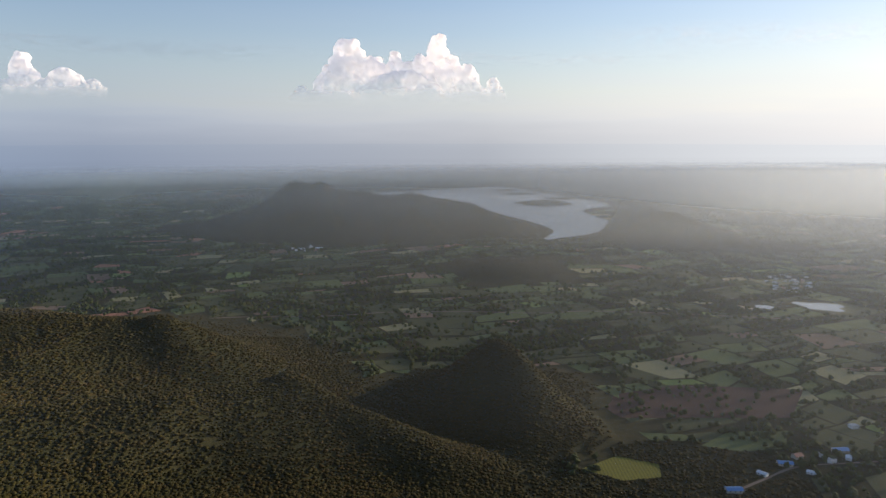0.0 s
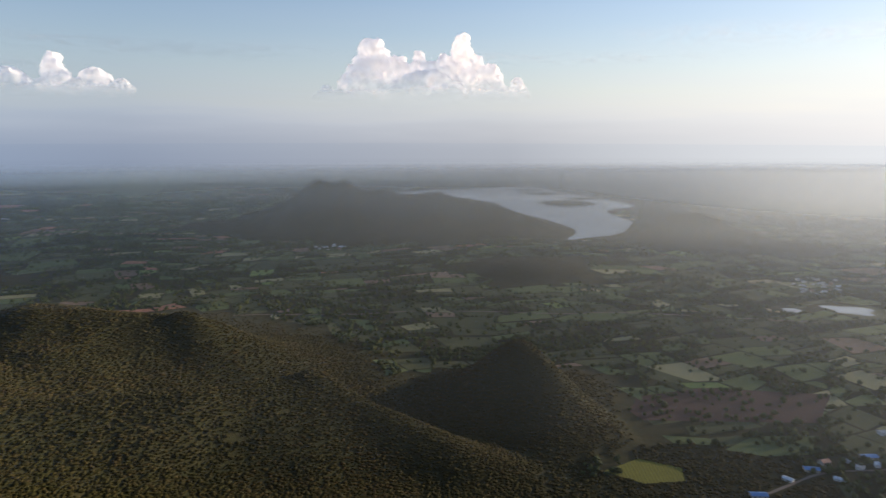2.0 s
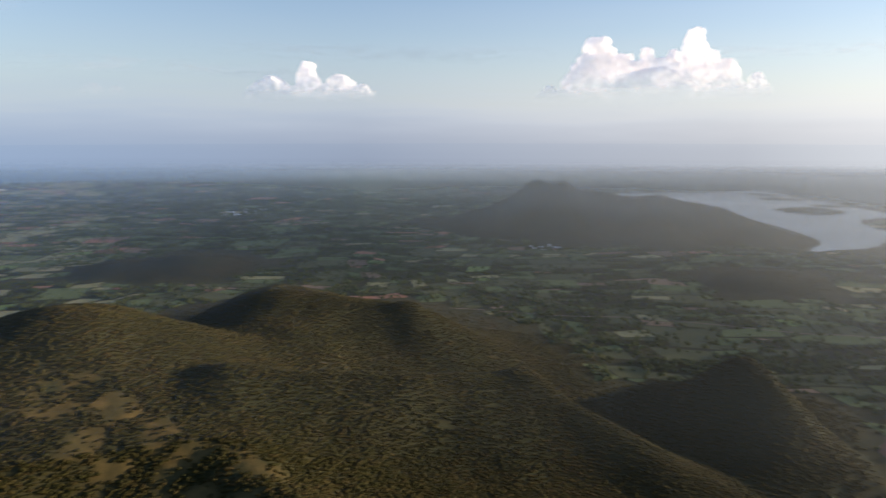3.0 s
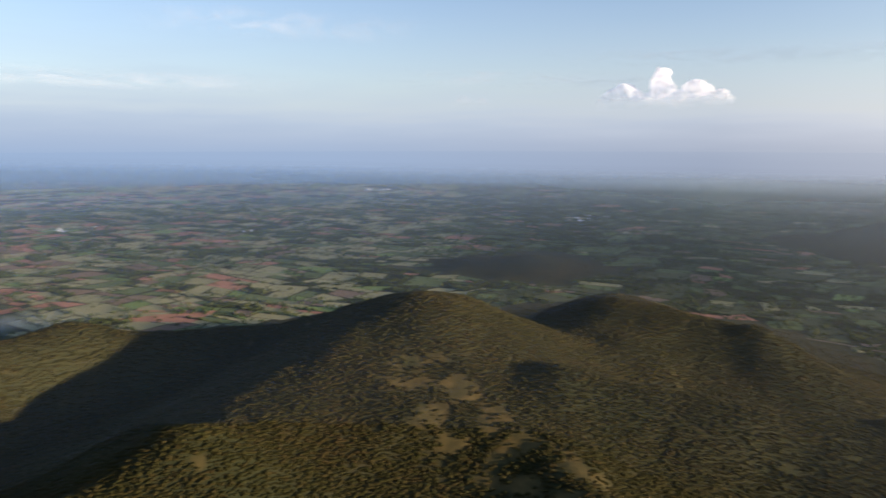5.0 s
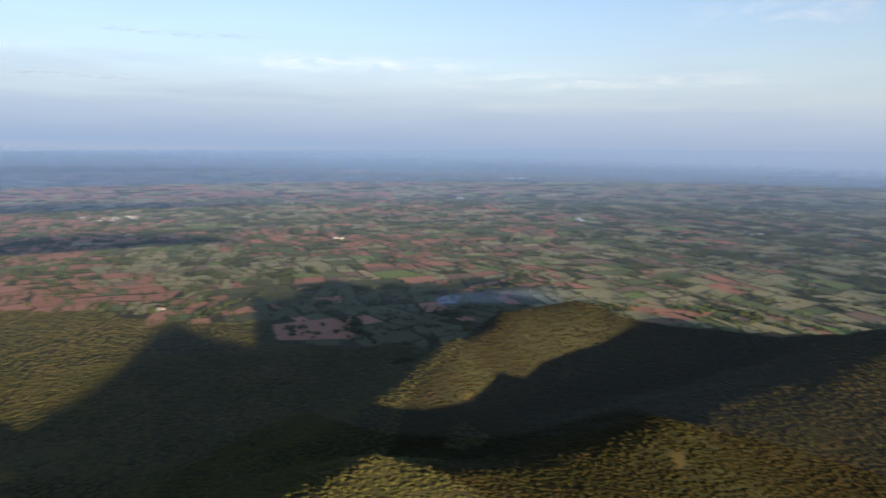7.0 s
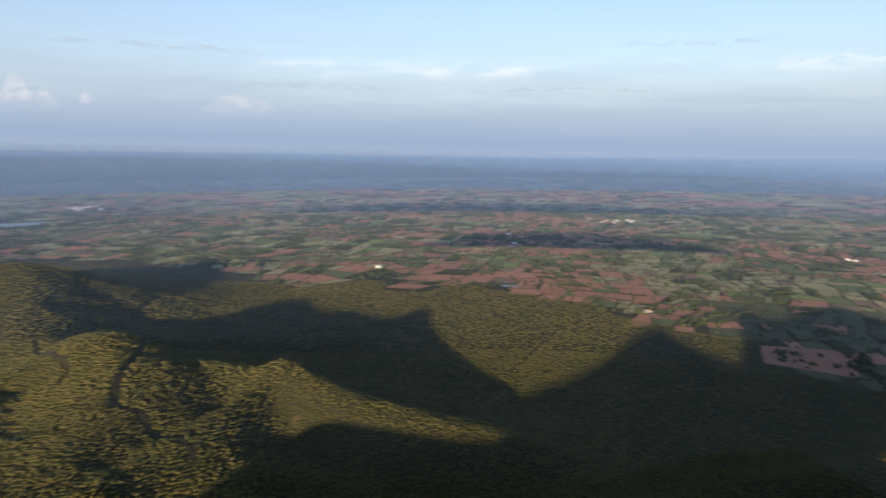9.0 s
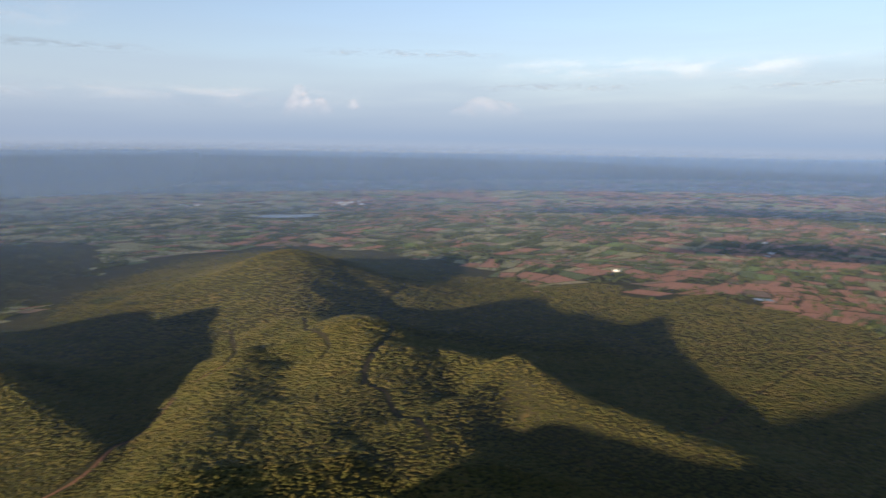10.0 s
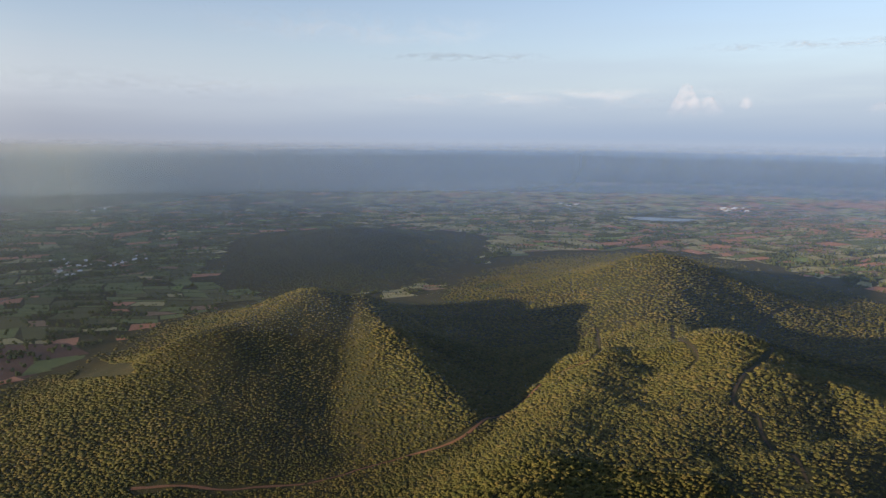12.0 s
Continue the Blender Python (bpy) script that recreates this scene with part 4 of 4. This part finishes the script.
def build_houses():
    farm, village = "farm buildings by the fields", "village houses"
    kinds = {
        "blue": build_house(15, 7.5, 3.0, 1.3, CREAM_WALL, BLUE_SHEET, "long low shed with a blue metal sheet roof", farm),
        "white": build_house(10, 8, 3.6, 0, WHITE_WALL, CEMENT, "whitewashed village house with a flat cement roof", village),
        "pale": build_house(12, 7, 3.0, 1.2, WHITE_WALL, GREY_SHEET, "white village house with a pale metal sheet roof", village),
        "tile": build_house(9, 6.5, 2.8, 1.7, CREAM_WALL, TILE, "cream plastered village house with a clay tile roof", village),
    }
    used = set()

    def put(kind, m):
        if kind not in used:
            used.add(kind)
            kinds[kind].matrix_basis = m
            return kinds[kind]
        ob = copy_thing(kinds[kind], pose(0, 0, 0))
        ob.matrix_basis = m
        return ob

    for kind, yaw, r, turn, size in (("pale", -26.3, 709, -50, 0.95), ("blue", -27.8, 742, -8, 1.15), ("tile", -28.6, 766, 20, 1.3), ("blue", -31.4, 803, 5, 1.25),
                                     ("white", -30.9, 772, 30, 1.0), ("pale", -29.7, 734, -35, 0.9), ("white", -32.1, 880, 10, 1.1), ("blue", -24.3, 662, 0, 1.2), ("pale", -32.0, 789, 60, 0.9),
                                     ("white", -30.2, 783, 12, 0.8)):
        put(kind, stand(yaw, r, turn, 0.82 * size))
    g = random.Random(9)
    # yaw and distance from and to, how many, size
    near_villages = [(34, 37.6, 2950, 3260, 24, 1.05), (112, 115.8, 3150, 3360, 24, 1.1), (81.4, 83.4, 6050, 6150, 5, 3.2), (200.8, 207.6, 2040, 2350, 34, 0.95), (203.4, 206.6, 4080, 4420, 16, 1.6), (153.0, 156.2, 4180, 4480, 14, 1.8), (-28.6, -25.4, 1610, 1800, 30, 0.8), (9.5, 12.6, 1990, 2080, 10, 0.9), (85.6, 88.6, 3850, 4080, 10, 1.5)]
    far_villages = [(63.2, 64.0, 2640, 2700, 4, 1.3), (110.4, 111.2, 1440, 1465, 3, 1.0), (132.9, 133.3, 1900, 1925, 2, 1.1), (74, 78, 2900, 3050, 4, 1.2), (166.5, 168.2, 4250, 4450, 7, 1.6), (96, 97, 2350, 2400, 2, 1.3), (52, 54, 4800, 5000, 7, 1.8), (27.5, 31, 5600, 5900, 9, 2.0), (118, 124, 2300, 2700, 4, 1.2)]
    for y0, y1, r0, r1, n, size in near_villages + far_villages:
        for _ in range(n):
            put(g.choice(("white", "white", "pale", "tile")), stand(g.uniform(y0, y1), g.uniform(r0, r1), g.choice((0, 90, 20, 110)) + g.uniform(-12, 12), size * g.uniform(0.75, 1.25)))


build_houses()


# ---------------------------------------------------------------- clouds
def subdivided(v, f):
    """Each face of a ball of triangles cut into four."""
    v, seen, out = [tuple(p) for p in v], {}, []

    def mid(a, b):
        k = (min(a, b), max(a, b))
        if k not in seen:
            p = (np.array(v[a]) + np.array(v[b])) / 2
            v.append(tuple(p / np.linalg.norm(p)))
            seen[k] = len(v) - 1
        return seen[k]

    for a, b, c in f:
        ab, bc, ca = mid(a, b), mid(b, c), mid(c, a)
        out += [(a, ab, ca), (ab, b, bc), (ca, bc, c), (ab, bc, ca)]
    return np.array(v), np.array(out)


BALL = subdivided(ICO_V, ICO_F)
CLOUD_R = 4150.0


def cloud_material(name, base, top, thick, color):
    m = Mat(name)
    p = m.coords("Object")
    sep = m.n.new("ShaderNodeSeparateXYZ")
    m.link(p, sep.inputs[0])
    n = m.noise(p, 0.012, 5, 0.6)
    z = m.math("ADD", sep.outputs[2], m.math("MULTIPLY", m.math("SUBTRACT", n, 0.5), 90.0))
    fac = m.math("MULTIPLY", m.range(z, base, top, 0, 1, True), thick)
    df, tl, tp = m.n.new("ShaderNodeBsdfDiffuse"), m.n.new("ShaderNodeBsdfTranslucent"), m.n.new("ShaderNodeBsdfTransparent")
    df.inputs["Color"].default_value = (*color, 1)
    tl.inputs["Color"].default_value = (0.42 * color[0], 0.43 * color[1], 0.45 * color[2], 1)
    m.link(m.bump(n, 0.5, 30.0), df.inputs["Normal"])
    a, b = m.n.new("ShaderNodeAddShader"), m.n.new("ShaderNodeMixShader")
    m.link(df.outputs[0], a.inputs[0])
    m.link(tl.outputs[0], a.inputs[1])
    m.link(fac, b.inputs[0])
    m.link(tp.outputs[0], b.inputs[1])
    m.link(a.outputs[0], b.inputs[2])
    m.link(b.outputs[0], m.out.inputs["Surface"])
    return m.m


def build_cumulus(yaw, base, towers, seed, material, label, far=CLOUD_R):
    """A heaped cloud: towers of puffs over a flat base. Towers: degrees across, height in degrees over the base, half width in degrees."""
    g = np.random.RandomState(seed)
    deg = far * math.pi / 180
    c, s = [], []
    for across, tall, half in towers:
        n = int(30 + 75 * half)
        v = g.rand(n) ** 0.8
        w = half * (1 - 0.8 * v**1.3)
        u = across + g.uniform(-1, 1, n) * w
        size = (0.13 + 0.30 * g.rand(n) ** 1.6) * half * (1 - 0.3 * v)
        up = v * (tall - size)
        yy = np.radians(yaw - u)
        r = far + g.randn(n) * half * 0.3 * deg
        c.append(np.stack([-r * np.sin(yy), r * np.cos(yy), EYE + deg * (base + up)], -1))
        s.append(np.stack([size, size, size * 0.9], -1) * deg)
    verts, faces = clumps(np.concatenate(c), np.concatenate(s), seed, BALL, 0.045)
    cloud = tagged(new("cloud", mesh_of("cloud", verts, faces, [material], True)), label, "cloud", kind="structure")
    melt = cloud.modifiers.new("melt", "REMESH")
    melt.mode, melt.voxel_size, melt.use_smooth_shade = "VOXEL", 8.0, True
    return cloud


HEAP = cloud_material("heaped_cloud", EYE + 172, EYE + 390, 0.74, (0.93, 0.88, 0.84))
build_cumulus(3.2, 2.7, [(-4.3, 4.9, 2.2), (-0.6, 4.0, 1.1), (2.8, 5.2, 1.5), (5.2, 3.0, 1.3), (7.3, 1.9, 1.0), (-8.0, 1.2, 0.9), (0.0, 2.4, 3.4), (-5.8, 3.0, 1.5), (1.4, 3.8, 1.3), (-2.3, 3.7, 1.5), (3.9, 3.7, 1.2), (0.6, 3.2, 1.6), (-3.4, 4.2, 1.2)], 401, HEAP, "tall white heaped cloud with bright tops")
build_cumulus(30.5, 2.9, [(0.0, 2.9, 1.2), (2.5, 1.9, 1.6), (-2.8, 1.7, 1.8), (4.2, 1.2, 1.0)], 402, HEAP, "small white heaped cloud over the plain")
FAINT = cloud_material("faint_cloud", EYE + 175, EYE + 300, 0.035, (0.9, 0.74, 0.72))
build_cumulus(158.6, 2.7, [(0.0, 2.5, 1.1), (1.6, 1.5, 1.0)], 403, FAINT, "faint pinkish evening cloud")
build_cumulus(144.0, 2.6, [(0.0, 1.7, 2.0), (1.8, 1.4, 1.4)], 404, FAINT, "faint pinkish evening cloud")
build_cumulus(154.4, 3.2, [(0.0, 0.9, 0.5)], 405, FAINT, "tiny pinkish evening cloud")
build_cumulus(46.0, 3.0, [(0.0, 0.8, 0.7), (1.5, 0.6, 0.5)], 406, FAINT, "tiny pinkish evening cloud")


def veil_material(name, thick, color, grain):
    m = Mat(name)
    uv = m.attribute("band")
    sep = m.n.new("ShaderNodeSeparateXYZ")
    m.link(uv, sep.inputs[0])
    edge = m.math("MULTIPLY", m.range(m.math("ABSOLUTE", sep.outputs[1]), 1.0, 0.0, 0, 1, True), m.range(m.math("ABSOLUTE", sep.outputs[0]), 1.0, 0.35, 0, 1, True))
    stretch = m.n.new("ShaderNodeMapping")
    stretch.inputs["Scale"].default_value = (grain, grain * 0.22, 1)
    m.link(uv, stretch.inputs["Vector"])
    n = m.range(m.noise(stretch.outputs[0], 2.0, 6, 0.62, 0.6), 0.38, 0.68, 0, 1, True)
    tl, df, tp = m.n.new("ShaderNodeBsdfTranslucent"), m.n.new("ShaderNodeBsdfDiffuse"), m.n.new("ShaderNodeBsdfTransparent")
    tl.inputs["Color"].default_value = df.inputs["Color"].default_value = (*color, 1)
    a, b = m.n.new("ShaderNodeMixShader"), m.n.new("ShaderNodeMixShader")
    a.inputs[0].default_value = 0.5
    m.link(tl.outputs[0], a.inputs[1])
    m.link(df.outputs[0], a.inputs[2])
    m.link(m.math("MULTIPLY", m.math("MULTIPLY", edge, n), thick), b.inputs[0])
    m.link(tp.outputs[0], b.inputs[1])
    m.link(a.outputs[0], b.inputs[2])
    m.link(b.outputs[0], m.out.inputs["Surface"])
    return m.m


def build_veil(yaw, up, half, tall, r, material, label):
    """A long thin sheet of cloud hung far out. Angles in degrees as seen from the drone."""
    nu, nv = 40, 8
    u, v = np.meshgrid(np.linspace(-1, 1, nu), np.linspace(-1, 1, nv))
    yy = yaw + u * half
    x, y = plan(yy, r + 30 * v)
    z = EYE + r * np.tan(np.radians(up + v * tall + 0.12 * tall * np.sin(3 * u)))
    i, j = np.meshgrid(np.arange(nv - 1), np.arange(nu - 1), indexing="ij")
    a = i * nu + j
    me = mesh_of("cloud_veil", np.stack([x, y, z], -1).reshape(-1, 3), np.stack([a, a + 1, a + nu + 1, a + nu], -1).reshape(-1, 4), [material], True)
    me.attributes.new("band", "FLOAT_VECTOR", "POINT").data.foreach_set("vector", np.stack([u, v, 0 * u + yaw], -1).astype(np.float32).ravel())
    return tagged(new("cloud_veil", me), label, "cloud", kind="structure")


PALE_VEIL, GREY_VEIL = veil_material("pale_veil", 0.2, (0.92, 0.9, 0.92), 2.5), veil_material("grey_veil", 0.45, (0.3, 0.36, 0.45), 2.2)
for yaw, up, half, tall, which in ((25, 6.3, 16, 0.9, 0), (-8, 5.9, 14, 0.7, 0), (-24, 7.2, 14, 1.3, 0), (60, 9.0, 12, 1.4, 0), (40, 5.0, 14, 0.8, 0), (75, 4.6, 18, 0.9, 0), (108.6, 7.9, 7, 0.42, 1), (118, 4.6, 9, 0.4, 1),
                                   (138, 4.9, 8, 0.45, 1), (150, 7.6, 9, 0.5, 1), (176, 7.4, 8, 0.5, 1), (196, 12.0, 9, 0.7, 1), (170, 4.2, 18, 1.0, 0), (200, 4.8, 14, 1.2, 0), (130, 6.2, 16, 1.2, 0), (185, 9.5, 14, 1.6, 0), (95, 6.0, 12, 1.0, 0)):
    build_veil(yaw, up, half, tall, 4190.0 + 3 * len(bpy.data.objects) % 40, GREY_VEIL if which else PALE_VEIL, "thin grey streak of cloud" if which else "pale streaked veil of high cloud")


# ---------------------------------------------------------------- smoke of a field fire
def build_smoke():
    m = Mat("smoke")
    uv = m.attribute("band")
    sep = m.n.new("ShaderNodeSeparateXYZ")
    m.link(uv, sep.inputs[0])
    u, v = sep.outputs[0], sep.outputs[1]
    side = m.range(m.math("ABSOLUTE", v), 1.0, 0.1, 0, 1, True)
    long = m.math("MULTIPLY", m.range(u, 0.0, 0.03, 0, 1, True), m.math("POWER", m.range(u, 1.0, 0.05, 0, 1), 1.7))
    n = m.range(m.noise(m.coords("Object"), 0.022, 6, 0.65, 1.2), 0.32, 0.62, 0.0, 1, True)
    df, tl, tp = m.n.new("ShaderNodeBsdfDiffuse"), m.n.new("ShaderNodeBsdfTranslucent"), m.n.new("ShaderNodeBsdfTransparent")
    df.inputs["Color"].default_value = tl.inputs["Color"].default_value = (0.42, 0.5, 0.62, 1)
    a, b = m.n.new("ShaderNodeMixShader"), m.n.new("ShaderNodeMixShader")
    m.link(df.outputs[0], a.inputs[1])
    m.link(tl.outputs[0], a.inputs[2])
    m.link(m.math("MULTIPLY", m.math("MULTIPLY", m.math("MULTIPLY", side, long), n), 0.6), b.inputs[0])
    m.link(tp.outputs[0], b.inputs[1])
    m.link(a.outputs[0], b.inputs[2])
    m.link(b.outputs[0], m.out.inputs["Surface"])
    smoke = tagged(new("smoke_plume"), "blue white smoke drifting low from a field fire", "smoke")
    nu, nv = 40, 10
    u, v = np.meshgrid(np.linspace(0, 1, nu), np.linspace(-1, 1, nv))
    for k, back in enumerate((0.0, 26.0)):
        yaw = 88.8 - 13.5 * u
        r = 1335 + back + 30 * u + 14 * np.sin(5 * u + k)
        x, y = plan(yaw, r)
        z = 10 + 18 * u**0.7 + v * (7 + 20 * u**0.5) + 5 * np.sin(9 * u + 2 * k) * u
        i, j = np.meshgrid(np.arange(nv - 1), np.arange(nu - 1), indexing="ij")
        a4 = i * nu + j
        me = mesh_of("wisp", np.stack([x, y, z], -1).reshape(-1, 3), np.stack([a4, a4 + 1, a4 + nu + 1, a4 + nu], -1).reshape(-1, 4), [m.m], True)
        me.attributes.new("band", "FLOAT_VECTOR", "POINT").data.foreach_set("vector", np.stack([u, v, 0 * u], -1).astype(np.float32).ravel())
        new("wisp", me).parent = smoke


build_smoke()
